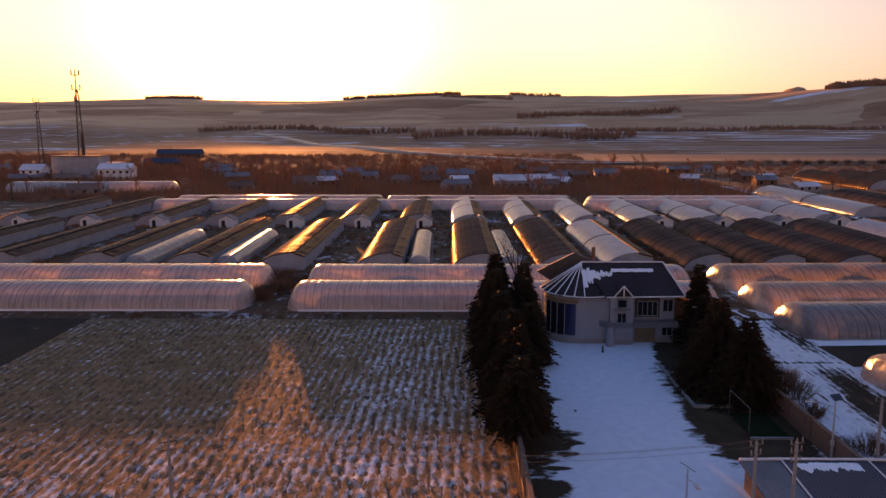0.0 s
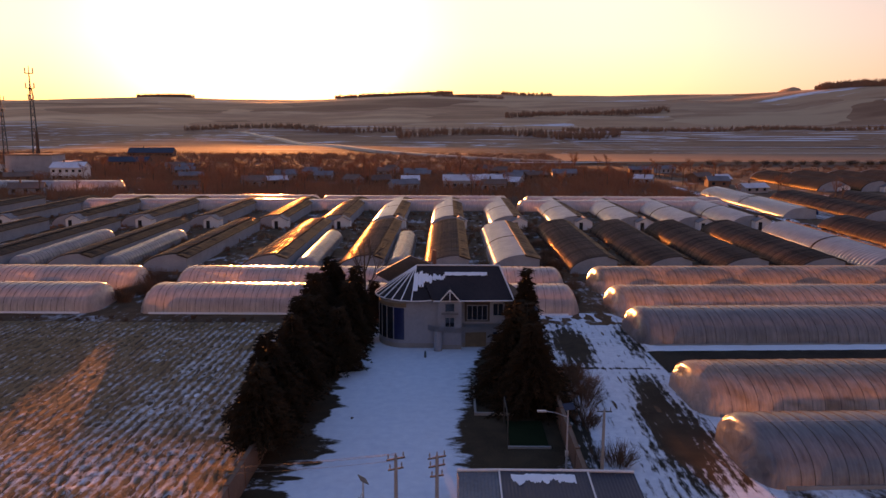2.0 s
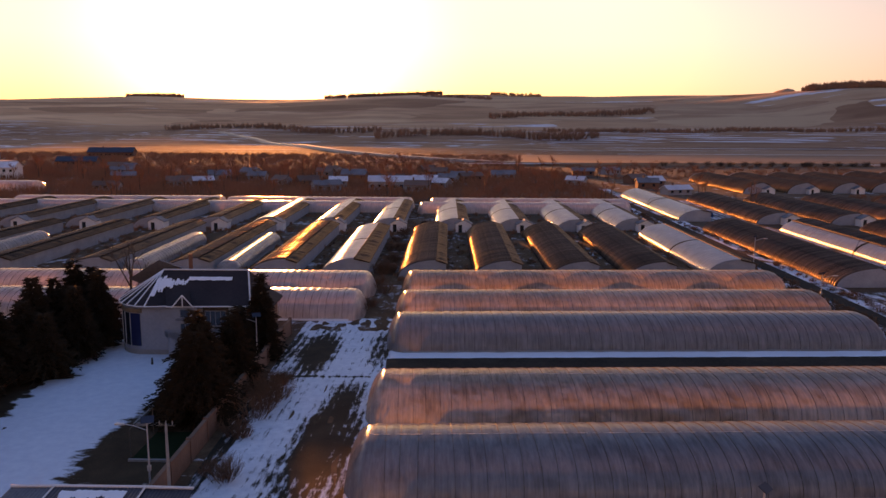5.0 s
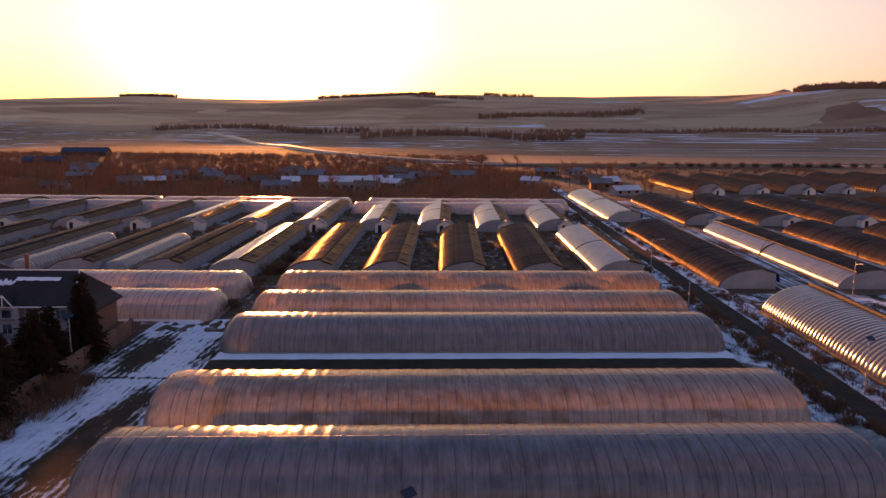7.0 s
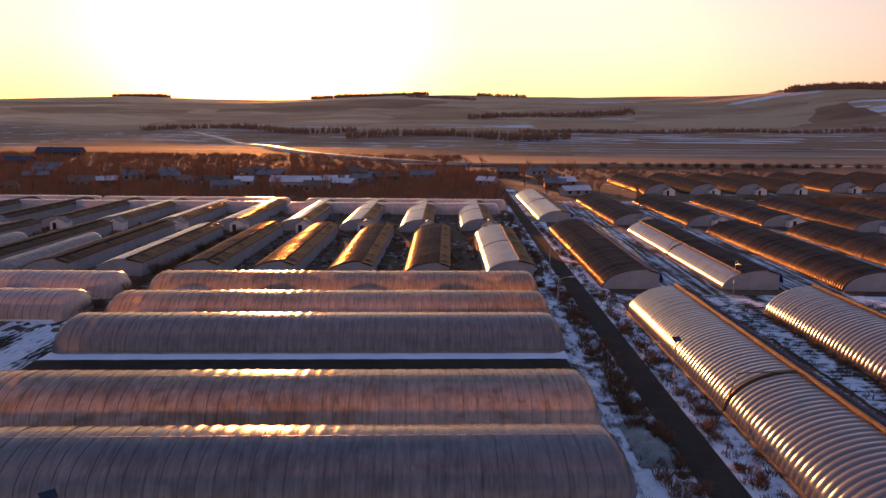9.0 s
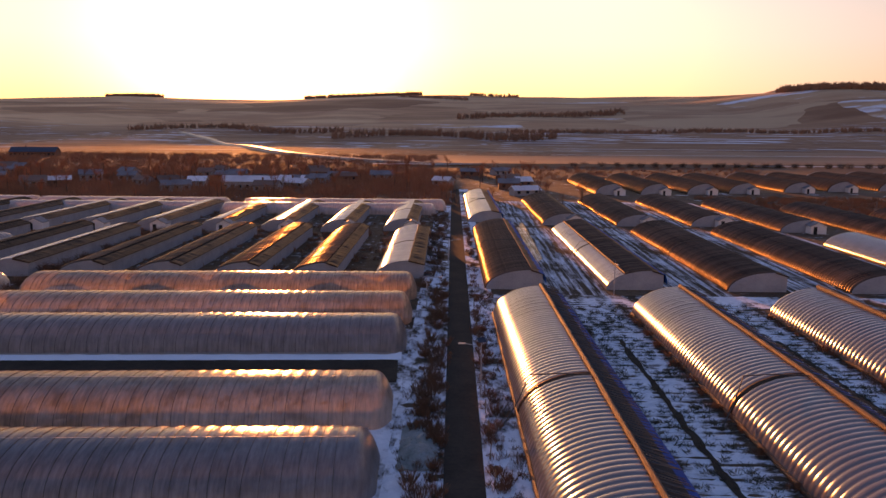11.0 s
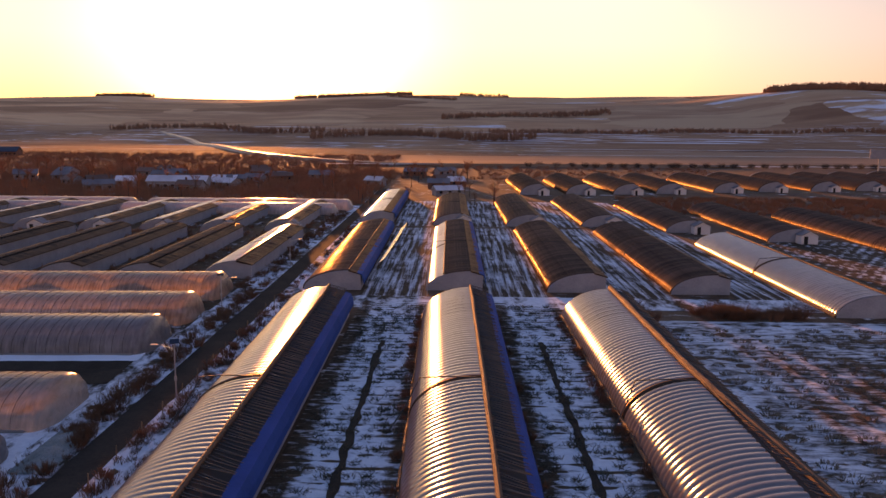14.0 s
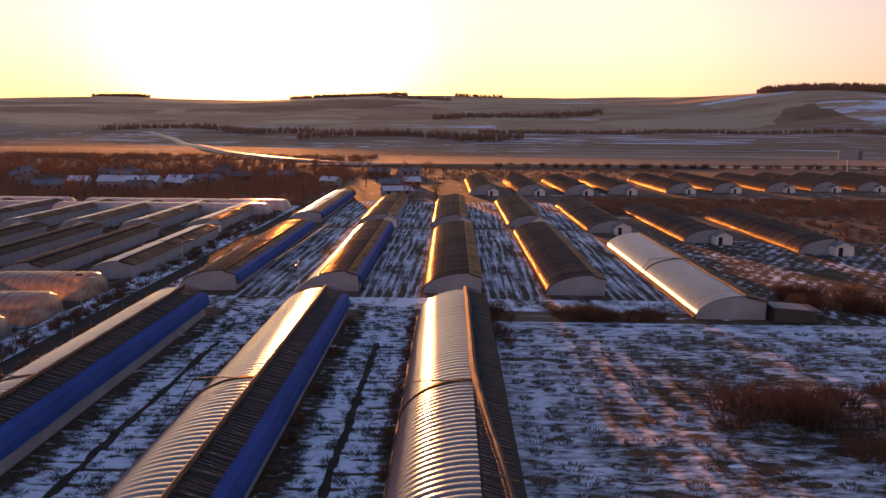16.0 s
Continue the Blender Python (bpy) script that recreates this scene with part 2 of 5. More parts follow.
FILM_CLEAR = film("clear_film", (0.25, 0.235, 0.235), 0.35, 0.05, 0.10, 0.3, (1.0, 0.95, 0.9), 1, 0.08, 1.1)
FILM_SILVER = film("silver_film", (0.27, 0.26, 0.265), 0.35, 0.04, 0.12, 0.3, (1.0, 0.95, 0.9), 1, 0.08, 1.1)
QUILT = woven("brown_quilt", (0.050, 0.032, 0.025), (0.140, 0.090, 0.069), 0.27, 0.28, 0.45)
QUILT_DARK = woven("dark_quilt", (0.040, 0.026, 0.020), (0.095, 0.062, 0.047), 0.30, 0.18, 0.3)
QUILT_ROLL = surface("rolled_quilt", (0.08, 0.04, 0.023), (0.18, 0.092, 0.05), 3.0, 0.8, 0.06)
ROPE = surface("dark_rope", (0.04, 0.036, 0.03), (0.09, 0.08, 0.07), 6.0, 0.7, 0.005)
WALL_RENDER = surface("grey_render", (0.22, 0.232, 0.255), (0.37, 0.385, 0.41), 1.2, 0.9, 0.02)
WALL_PALE = surface("pale_lime_render", (0.22, 0.225, 0.24), (0.36, 0.37, 0.39), 1.4, 0.9, 0.02)
WALL_WHITE = surface("white_render", (0.60, 0.59, 0.58), (0.76, 0.75, 0.74), 1.0, 0.85, 0.015)
WALL_HOUSE = surface("pale_tile_render", (0.21, 0.225, 0.25), (0.31, 0.325, 0.35), 1.0, 0.7, 0.01)
TARP_BLUE = surface("blue_tarpaulin", (0.001, 0.055, 0.19), (0.002, 0.085, 0.30), 1.0, 0.7, 0.04, vary=0.1, spec=0.04)
ROOF_BLUE = surface("blue_roof_sheet", (0.013, 0.018, 0.035), (0.028, 0.034, 0.055), 1.0, 0.45, 0.01, vary=0.2)
ROOF_SLATE = surface("dark_slate_sheet", (0.026, 0.020, 0.022), (0.050, 0.038, 0.040), 1.0, 0.8, 0.01, vary=0.15, spec=0.12)
ROOF_GREY = surface("grey_roof", (0.10, 0.10, 0.11), (0.20, 0.20, 0.21), 1.0, 0.7, 0.03)
SLAT = surface("weathered_wood", (0.17, 0.11, 0.065), (0.34, 0.22, 0.13), 4.0, 0.7, 0.02, (1, 6, 1), vary=0.3)
BAMBOO = surface("bamboo_batten", (0.035, 0.021, 0.013), (0.11, 0.066, 0.038), 4.0, 0.13, 0.01, (1, 1, 1), vary=0.35, spec=1.0)
DARK_VOID = surface("black_felt", (0.012, 0.012, 0.012), (0.03, 0.028, 0.026), 2.0, 0.9, 0.02)
SNOW = surface("snow", (0.72, 0.74, 0.78), (0.86, 0.87, 0.89), 0.8, 0.7, 0.03, spec=0.3)
ASPHALT = surface("asphalt", (0.038, 0.027, 0.022), (0.078, 0.055, 0.043), 0.8, 0.95, 0.02, spec=0.03)
EARTH = surface("dark_earth", (0.036, 0.023, 0.017), (0.085, 0.057, 0.041), 0.8, 0.95, 0.08, spec=0.06)
BRICK = surface("brick_render", (0.13, 0.066, 0.046), (0.24, 0.125, 0.086), 1.0, 0.9, 0.02)
METAL = surface("galvanised_steel", (0.35, 0.35, 0.36), (0.5, 0.5, 0.5), 3.0, 0.5, 0.005, metal=0.6)
CONCRETE = surface("concrete", (0.20, 0.19, 0.18), (0.32, 0.30, 0.28), 2.0, 0.9, 0.01)
GLASS_DARK = surface("dark_window_glass", (0.01, 0.014, 0.02), (0.02, 0.026, 0.035), 0.5, 0.08, 0.001, spec=0.8)
BARK = surface("bark", (0.05, 0.035, 0.025), (0.11, 0.08, 0.06), 4.0, 0.9, 0.03)
TWIG = surface("dry_twigs", (0.12, 0.052, 0.028), (0.24, 0.11, 0.058), 1.0, 0.9, 0.02, vary=0.3)
# brown of the far brush raised and reddened in place of haze
BRUSH = surface("hazed_brushwood", (0.19, 0.080, 0.042), (0.38, 0.17, 0.09), 0.3, 0.95, 0.02)
NEEDLE = surface("spruce_needles", (0.019, 0.012, 0.007), (0.052, 0.031, 0.017), 1.0, 0.9, 0.02, vary=0.3, spec=0.08)
DRYWEED = surface("dry_weed_stalks", (0.07, 0.05, 0.032), (0.17, 0.12, 0.072), 2.0, 0.9, 0.02)
TUFT = surface("frosted_tufts", (0.12, 0.09, 0.065), (0.30, 0.22, 0.15), 2.0, 0.9, 0.02)

# ---- tools for building ----
def mesh(name, verts, faces, material, smooth=False):
    me = bpy.data.meshes.new(name)
    me.from_pydata(verts, [], faces)
    me.materials.append(material)
    if smooth:
        me.polygons.foreach_set("use_smooth", [True] * len(me.polygons))
    me.update()
    return me


def part(name, data, parent, label="", at=None, material=None):
    """One mesh object under a thing or a part; data: a mesh, or (verts, faces) with a material."""
    if not isinstance(data, bpy.types.Mesh):
        data = mesh(name, data[0], data[1], material)
    ob = new(name, data)
    ob.parent = parent
    if at is not None:
        ob.matrix_basis = at
    return tagged(ob, label) if label else ob


def thing(name, at, label, category, group="", kind=""):
    ob = new(name)
    ob.matrix_basis = at
    return tagged(ob, label, category, group, kind)


def solid(name, data, material, at=None, label="", category="", group="", kind=""):
    if not isinstance(data, bpy.types.Mesh):
        data = mesh(name, data[0], data[1], material)
    ob = new(name, data)
    if at is not None:
        ob.matrix_basis = at
    return tagged(ob, label, category, group, kind)


def boxes(*spans):
    """Boxes from (x0, x1, y0, y1, z0, z1), in one list of corners and faces."""
    v, f = [], []
    for x0, x1, y0, y1, z0, z1 in spans:
        k = len(v)
        v += [(x0, y0, z0), (x1, y0, z0), (x1, y1, z0), (x0, y1, z0), (x0, y0, z1), (x1, y0, z1), (x1, y1, z1), (x0, y1, z1)]
        f += [tuple(k + i for i in q) for q in ((0, 3, 2, 1), (4, 5, 6, 7), (0, 1, 5, 4), (1, 2, 6, 5), (2, 3, 7, 6), (3, 0, 4, 7))]
    return v, f


def sheet(us, vs, fn):
    """A surface over two lists of parameters."""
    v = [fn(u, w) for u in us for w in vs]
    k = len(vs)
    return v, [(i * k + j, (i + 1) * k + j, (i + 1) * k + j + 1, i * k + j + 1) for i in range(len(us) - 1) for j in range(k - 1)]


def loft(rings, closed=True, caps=True):
    """A skin over rings of points."""
    k = len(rings[0])
    v = [p for r in rings for p in r]
    n = k if closed else k - 1
    f = [(i * k + j, i * k + (j + 1) % k, (i + 1) * k + (j + 1) % k, (i + 1) * k + j) for i in range(len(rings) - 1) for j in range(n)]
    if caps:
        f += [tuple(range(k))[::-1], tuple((len(rings) - 1) * k + j for j in range(k))]
    return v, f


def tube(points, radius, sides=6):
    """A round bar along points; radius: one number or one for each point."""
    rings = []
    pts = [Vector(p) for p in points]
    for i, p in enumerate(pts):
        d = (pts[min(i + 1, len(pts) - 1)] - pts[max(i - 1, 0)]).normalized()
        a = d.orthogonal().normalized()
        b = d.cross(a)
        r = radius if isinstance(radius, (int, float)) else radius[i]
        rings.append([tuple(p + (a * math.cos(2 * math.pi * k / sides) + b * math.sin(2 * math.pi * k / sides)) * r) for k in range(sides)])
    return loft(rings)


def join(*pieces):
    v, f = [], []
    for pv, pf in pieces:
        k = len(v)
        v += pv
        f += [tuple(k + i for i in q) for q in pf]
    return v, f


def steps(a, b, n):
    return [a + (b - a) * i / n for i in range(n + 1)]


def wobble(*p, scale=1.0):
    return noise.noise(Vector((*p, 0.5)[:3]) * scale)

# ---- the ground, one sheet out to the hills ----
def smooth01(a, b, v):
    s = min(1.0, max(0.0, (v - a) / (b - a)))
    return s * s * (3 - 2 * s)


def land(x, y):
    if y < 620:
        return 0.0
    crest = 104 + 7 * math.sin(x / 310 + 0.6) + 5 * math.sin(x / 127 + 2.0) - 14 * smooth01(-400, -1500, x)
    z = smooth01(800, 2350, y) ** 1.25 * crest * (1 - 0.5 * smooth01(2400, 3200, y))
    z += 14 * smooth01(640, 1100, y) * (wobble(x, y, 3, scale=0.0021) + 0.5 * wobble(x, y, 8, scale=0.005)) * (1 - 0.6 * smooth01(1900, 2350, y))
    z += 62 * math.exp(-((x - 1010) / 300) ** 2 - ((y - 1700) / 330) ** 2)
    z += 190 * math.exp(-((x - 1900) / 120) ** 2 - ((y - 4400) / 300) ** 2)
    return z


def land_material():
    """Ground of the plain and the hills: brown scrub, long strips of dry grass and stubble, parcels on the slopes with
    haze in their colour, and snow left in bands.
    """
    m, n, l, out = shader("open_land")
    near, sep = coords(n, l), n.new("ShaderNodeSeparateXYZ")
    l.new(near, sep.inputs[0])
    grit = noise_tex(n, l, near, 0.8, 6, 0.75)
    scrub = ramp_node(n, l, calc(n, l, "ADD", calc(n, l, "MULTIPLY", noise_tex(n, l, near, 0.05, 4), 0.5), calc(n, l, "MULTIPLY", grit, 0.5)),
                      ((0.36, (0.075, 0.036, 0.021)), (0.52, (0.14, 0.070, 0.040)), (0.66, (0.22, 0.12, 0.070))))
    # strips along the plain
    strip = calc(n, l, "ADD", calc(n, l, "MULTIPLY", noise_tex(n, l, coords(n, l, (0.0011, 0.017, 1), 2), 1.0, 3, 0.6), 0.75), calc(n, l, "MULTIPLY", noise_tex(n, l, coords(n, l, (0.02, 0.05, 1)), 1.0, 4, 0.7), 0.25))
    strips = ramp_node(n, l, strip, ((0.36, (0.18, 0.070, 0.038)), (0.43, (0.30, 0.130, 0.070)), (0.50, (0.45, 0.21, 0.117)), (0.57, (0.26, 0.108, 0.058)), (0.64, (0.48, 0.235, 0.135))))
    thin = noise_tex(n, l, coords(n, l, (0.0018, 0.026, 1), -1.5), 1.0, 4, 0.62)
    strip_snow = ramp_node(n, l, thin, ((0.585, (0, 0, 0)), (0.615, (0.9, 0.9, 0.9))))
    # parcels of the slopes, their edges bent
    bend, far = n.new("ShaderNodeVectorMath"), n.new("ShaderNodeTexNoise")
    far.inputs["Scale"].default_value, far.inputs["Detail"].default_value = 0.004, 3.0
    l.new(near, far.inputs["Vector"])
    bend.operation = "MULTIPLY_ADD"
    bend.inputs[1].default_value = (170, 170, 0)
    l.new(far.outputs["Color"], bend.inputs[0])
    l.new(coords(n, l, (0.45, 1.1, 1), 8), bend.inputs[2])
    parcel = n.new("ShaderNodeTexVoronoi")
    parcel.inputs["Scale"].default_value = 0.0065
    l.new(bend.outputs[0], parcel.inputs["Vector"])
    tint = n.new("ShaderNodeSeparateColor")
    l.new(parcel.outputs["Color"], tint.inputs[0])
    tone = calc(n, l, "ADD", calc(n, l, "MULTIPLY", noise_tex(n, l, coords(n, l, (0.5, 1.6, 1), 5), 0.006, 6, 0.62), 0.6), calc(n, l, "MULTIPLY", tint.outputs[0], 0.4))
    # slope colours lifted and reddened to carry the warm far haze
    slopes = ramp_node(n, l, tone, ((0.30, (0.46, 0.18, 0.085)), (0.42, (0.78, 0.35, 0.17)), (0.52, (0.92, 0.47, 0.24)), (0.60, (0.66, 0.28, 0.14)), (0.70, (0.94, 0.50, 0.26))))
    # sun haze in the colour: slopes paler towards the west, darker towards the east
    haze_fade = n.new("ShaderNodeMapRange")
    haze_fade.inputs["From Min"].default_value, haze_fade.inputs["From Max"].default_value = -500, 500
    haze_fade.inputs["To Max"].default_value = 0.8
    l.new(sep.outputs[0], haze_fade.inputs["Value"])
    slopes = mix(n, l, haze_fade.outputs[0], slopes, mix(n, l, 1.0, slopes, (0.58, 0.62, 0.68), "MULTIPLY"))
    drift = calc(n, l, "ADD", calc(n, l, "MULTIPLY", noise_tex(n, l, coords(n, l, (0.4, 1.5, 1), -6), 0.008, 7, 0.66), 0.62), calc(n, l, "MULTIPLY", tint.outputs[1], 0.30))
    east = n.new("ShaderNodeMapRange")
    east.inputs["From Min"].default_value, east.inputs["From Max"].default_value = -600, 900
    east.inputs["To Min"].default_value, east.inputs["To Max"].default_value = -0.04, -0.008
    l.new(sep.outputs[0], east.inputs["Value"])
    slope_snow = ramp_node(n, l, calc(n, l, "ADD", drift, east.outputs[0]), ((0.60, (0, 0, 0)), (0.63, (0.85, 0.85, 0.85))))
    wander = calc(n, l, "MULTIPLY", noise_tex(n, l, coords(n, l, (0.3, 1, 1)), 0.006, 4), 260)
    deep = calc(n, l, "MULTIPLY", calc(n, l, "ADD", sep.outputs[1], wander), 0.001)
    plain, hill = ramp_node(n, l, deep, ((0.82, (0, 0, 0)), (0.98, (1, 1, 1)))), ramp_node(n, l, calc(n, l, "SUBTRACT", deep, 0.6), ((0.76, (0, 0, 0)), (0.92, (1, 1, 1))))
    col = mix(n, l, plain, scrub, mix(n, l, hill, strips, slopes))
    few = ramp_node(n, l, noise_tex(n, l, coords(n, l, (1, 2, 1)), 0.11, 6, 0.68), ((0.60, (0, 0, 0)), (0.66, (1, 1, 1))))
    col = mix(n, l, mix(n, l, plain, few, mix(n, l, hill, strip_snow, slope_snow)), col, (0.74, 0.76, 0.80))
    principled(n, l, out, col, 0.9, grit, 0.1, 0.0, 0.2)
    return m


LAND = land_material()
gx = sorted(set([round(v, 1) for v in steps(-3600, 3600, 120)] + [round(v, 1) for v in steps(-300, 400, 30)]))
gy = [-600, -300, -100, 0] + steps(20, 600, 30) + steps(640, 2400, 75) + steps(2450, 4800, 30)
gv, gf = sheet(gx, gy, lambda x, y: (x, y, land(x, y) - 0.03))
tagged(solid("ground", mesh("ground", gv, [q[::-1] for q in gf], LAND, True), LAND), "winter plain of brown scrub, bare fields and old snow", "ground", kind="structure")


def patch(name, x0, x1, y0, y1, material, label, category="ground", height=None, cell=0.5, z=0.0, turn=0.0, kind="structure"):
    """A piece of ground with its own relief; height(x, y) in metres."""
    w, d = x1 - x0, y1 - y0
    nx, ny = max(1, int(w / cell)), max(1, int(d / cell))
    v, f = sheet(steps(0, w, nx), steps(0, d, ny), lambda x, y: (x, y, z + (height(x, y) if height else 0.0)))
    return solid(name, mesh(name, v, [q[::-1] for q in f], material, True), material, pose(x0, y0, 0, 0, 0, turn), label, category, "", kind)

# ---- greenhouses ----
def arch(s, run, rise):
    """The bow of a lean-to greenhouse, from its foot (s=0) to the ridge (s=1)."""
    return run * (1 - math.cos(math.pi / 2 * s)), rise * math.sin(math.pi / 2 * s)


def bow(run, rise, n=14, lift=0.0, s0=0.0, s1=1.0):
    out = []
    for s in steps(s0, s1, n):
        x, z = arch(s, run, rise)
        k = math.atan2(rise * math.cos(math.pi / 2 * s), run * math.sin(math.pi / 2 * s))
        out.append((x - lift * math.sin(k), z + lift * math.cos(k)))
    return out


def quilt_meshes(run, rise, width, material, s0=0.015):
    """Three slightly different straw quilts, each hanging over the bow."""
    out = []
    for k in range(3):
        rnd = random.Random(40 + k)
        skew = (rnd.random() - 0.5) * 0.3
        lifts = (-0.05, 0.15 + 0.05 * rnd.random(), 0.24 + 0.05 * rnd.random(), 0.15, -0.05)
        rows = [bow(run, rise, 10, h, s0 + 0.02 * rnd.random()) for h in lifts]
        ys = (0.0, 0.09 * width, width * 0.5, width * 0.90, width * 1.04)
        v = [(x, y + skew * j / 10, z) for y, row in zip(ys, rows) for j, (x, z) in enumerate(row)]
        f = [(i * 11 + j, i * 11 + j + 1, (i + 1) * 11 + j + 1, (i + 1) * 11 + j) for i in range(4) for j in range(10)]
        out.append(mesh("quilt", v, f, material, True))
    return out


def film_mesh(run, rise, length, pitch, material, y0=0.0, s0=0.0, s1=1.0):
    """Film that bellies up between the hold-down ropes."""
    n, puff = int(length / pitch) * 6, 0.062 if pitch < 1 else 0.12
    ys = steps(0, length, n)
    rows = []
    for i, y in enumerate(ys):
        h = puff * abs(math.sin(math.pi * i / 6)) + 0.02 * wobble(y, 0, run, scale=0.7)
        rows.append([(x, y0 + y, z) for x, z in bow(run, rise, 14, h, s0, s1)])
    v, f = loft(rows, closed=False, caps=False)
    return mesh("film", v, f, material, True)


def gable(run, rise, width, wall, y, t=0.24):
    """An end wall under the bow and the back roof, t metres thick."""
    pts = [(x, z - 0.03) for x, z in bow(run, rise, 12)] + [(width, wall), (width, 0.0)]
    k = len(pts)
    v = [(x, y, z) for x, z in pts] + [(x, y + t, z) for x, z in pts]
    f = [tuple(range(k)), tuple(range(2 * k - 1, k - 1, -1))] + [(i, k + i, k + (i + 1) % k, (i + 1) % k) for i in range(k)]
    return v, f


def lean_to(length, width=9.4, rise=3.3, wall=2.6, cover="quilt", blue=False, slats=False, roll=True, label="", share=0.0, hut=False, pitch=0.85, tone=None, arms=True, slip=0.0, lime=None):
    """A lean-to greenhouse: bowed front, end walls, back wall and back roof; x across from the front foot, y along."""
    run = width * (0.70 if cover == "film" else 0.80)
    half = length * 0.47
    top = thing("greenhouse", Matrix(), label, "greenhouse", "lean-to greenhouses")
    part("gable_wall", gable(run, rise, width, wall, 0.0), top, "", None, lime or WALL_RENDER)
    part("gable_wall", gable(run, rise, width, wall, length - 0.24), top, "", None, WALL_RENDER)
    part("back_wall", boxes((width - 0.3, width + 0.05, 0.02, length - 0.02, 0.0, wall)), top, "", None, lime or WALL_RENDER)
    # back roof, with its thickness, from the ridge down to the wall
    rz, wz = rise, wall + 0.05
    bumpy = 0.0 if slats else 0.20
    part("back_roof", loft([[(run - 0.05, y, rz + 0.04), (run * 0.5 + width * 0.5, y, (rz + wz) / 2 + 0.14 + bumpy * wobble(y, 3, length, scale=1.3)), (width + 0.25 + bumpy * wobble(y, 6, 1, scale=1.1), y, wz), (width + 0.25, y, wz - 0.14), (run - 0.05, y, rz - 0.16)] for y in steps(-0.12, length + 0.12, 80)]), top, "", None, DARK_VOID if slats else QUILT_DARK)
    if cover == "quilt":
        film_w = length * share
        if film_w > 1:
            part("film", film_mesh(run, rise, film_w, pitch, FILM_CLEAR), top, "clear ribbed plastic film")
        n = int((length - film_w) / pitch)
        kinds = quilt_meshes(run, rise, pitch, tone or QUILT)
        rnd = random.Random(int(length * 10 + rise * 7))
        for i in range(n):
            part("quilt", kinds[rnd.randrange(3)], top, "", pose(0, film_w + 0.02 + i * pitch, 0.015 * rnd.random()))
    else:
        part("film", film_mesh(run, rise, half, pitch, tone or FILM_CLEAR), top, "clear plastic film in ribs")
        part("film", film_mesh(run, rise, length - half - 0.7, pitch, tone or FILM_CLEAR, half + 0.7), top, "clear plastic film in ribs")
        # the rolled-back gap at half length
        part("gap_flap", loft([[(x, y, z) for x, z in bow(run, rise, 14, 0.05 + 0.1 * (k == 1))] for k, y in enumerate((half - 0.1, half + 0.35, half + 0.8))], False, False), top, "dark folded film edge", None, QUILT_DARK)
        for i in range(int(length / pitch)):
            y = i * pitch
            if abs(y - half) < 0.6:
                continue
            if i % 2 == 0:
                part("hold_down_rope", ROPES.setdefault((round(run, 2), round(rise, 2)), mesh("hold_down_rope", *tube([(x, 0, z) for x, z in bow(run, rise, 10, 0.02)], 0.018, 4), ROPE)), top, "", pose(0, y, 0))
    if cover == "film":
        part("foot_roll", tube([(-0.05 + 0.06 * wobble(y, 4, length, scale=0.5), y, 0.18 + 0.05 * wobble(y, 8, 2, scale=0.7)) for y in steps(0.1, length - 0.1, 50)], 0.24, 7), top, "brown quilt rolled along the foot", None, QUILT_ROLL)
    if cover == "half":
        kinds = quilt_meshes(run, rise, pitch, QUILT, 0.60)
        rnd = random.Random(int(length * 10))
        for i in range(int(length / pitch)):
            part("quilt", kinds[rnd.randrange(3)], top, "", pose(0, 0.02 + i * pitch, 0.02 + 0.015 * rnd.random()))
        hx, hz = arch(0.59, run, rise)
        part("rolled_quilt", tube([(hx + 0.12 * wobble(y, 2, length, scale=0.2), y, hz + 0.22) for y in steps(0.1, length - 0.1, 40)], 0.15, 8), top, "quilt edge rolled half way up", None, QUILT_ROLL)
    if roll:
        pts = [(run + 0.12 + slip * smooth01(0.55, 0.05, y / length) + 0.10 * wobble(y, 1, length, scale=0.11), y, rise + (0.22 if slats else 0.13) - 0.36 * slip * smooth01(0.55, 0.05, y / length) + 0.05 * wobble(y, 7, length, scale=0.4)) for y in steps(0.1, length - 0.1, 40)]
        part("rolled_quilt", tube(pts, [((0.34 if slip else 0.22) if slats else 0.12) * (1 + 0.25 * wobble(p[1], 5, length, scale=0.9)) for p in pts], 8), top, "brown straw quilt rolled up along the ridge", None, QUILT_ROLL)
    if slats:
        me = mesh("batten", *tube([(0, 0, 0), (width - run - 0.3, 0, 0)], [0.045, 0.035], 6), BAMBOO, True)
        rnd = random.Random(int(length * 3))
        tilt = math.degrees(math.atan2(rise - wall, width - run))
        for i in range(int(length / 0.5)):
            part("batten", me, top, "", pose(run + 0.25 - 0.15 * rnd.random(), 0.2 + i * 0.5 + 0.25 * rnd.random(), rise + 0.25 + 0.08 * rnd.random(), 0, tilt * 0.8 + rnd.uniform(-3, 2), rnd.uniform(-6, 6)))
    if blue:
        part("tarpaulin", loft([[(width - 0.55 + 0.05 * wobble(y, 4, scale=0.8), y, wz + 0.32), (width + 0.30 + 0.03 * wobble(y, 2, scale=0.9), y, wz + 0.03), (width + 0.62 + 0.06 * wobble(y, 5, scale=0.7), y, wz - 0.8),
                                (width + 0.66, y, wz - 1.55 + 0.12 * wobble(y, 9, scale=0.35)), (width + 0.58, y, wz - 1.5), (width + 0.27, y, wz - 0.1), (width - 0.55, y, wz + 0.26)] for y in steps(-0.15, length + 0.15, 60)], True, True),
             top, "bright blue tarpaulin over the back wall", None, TARP_BLUE)
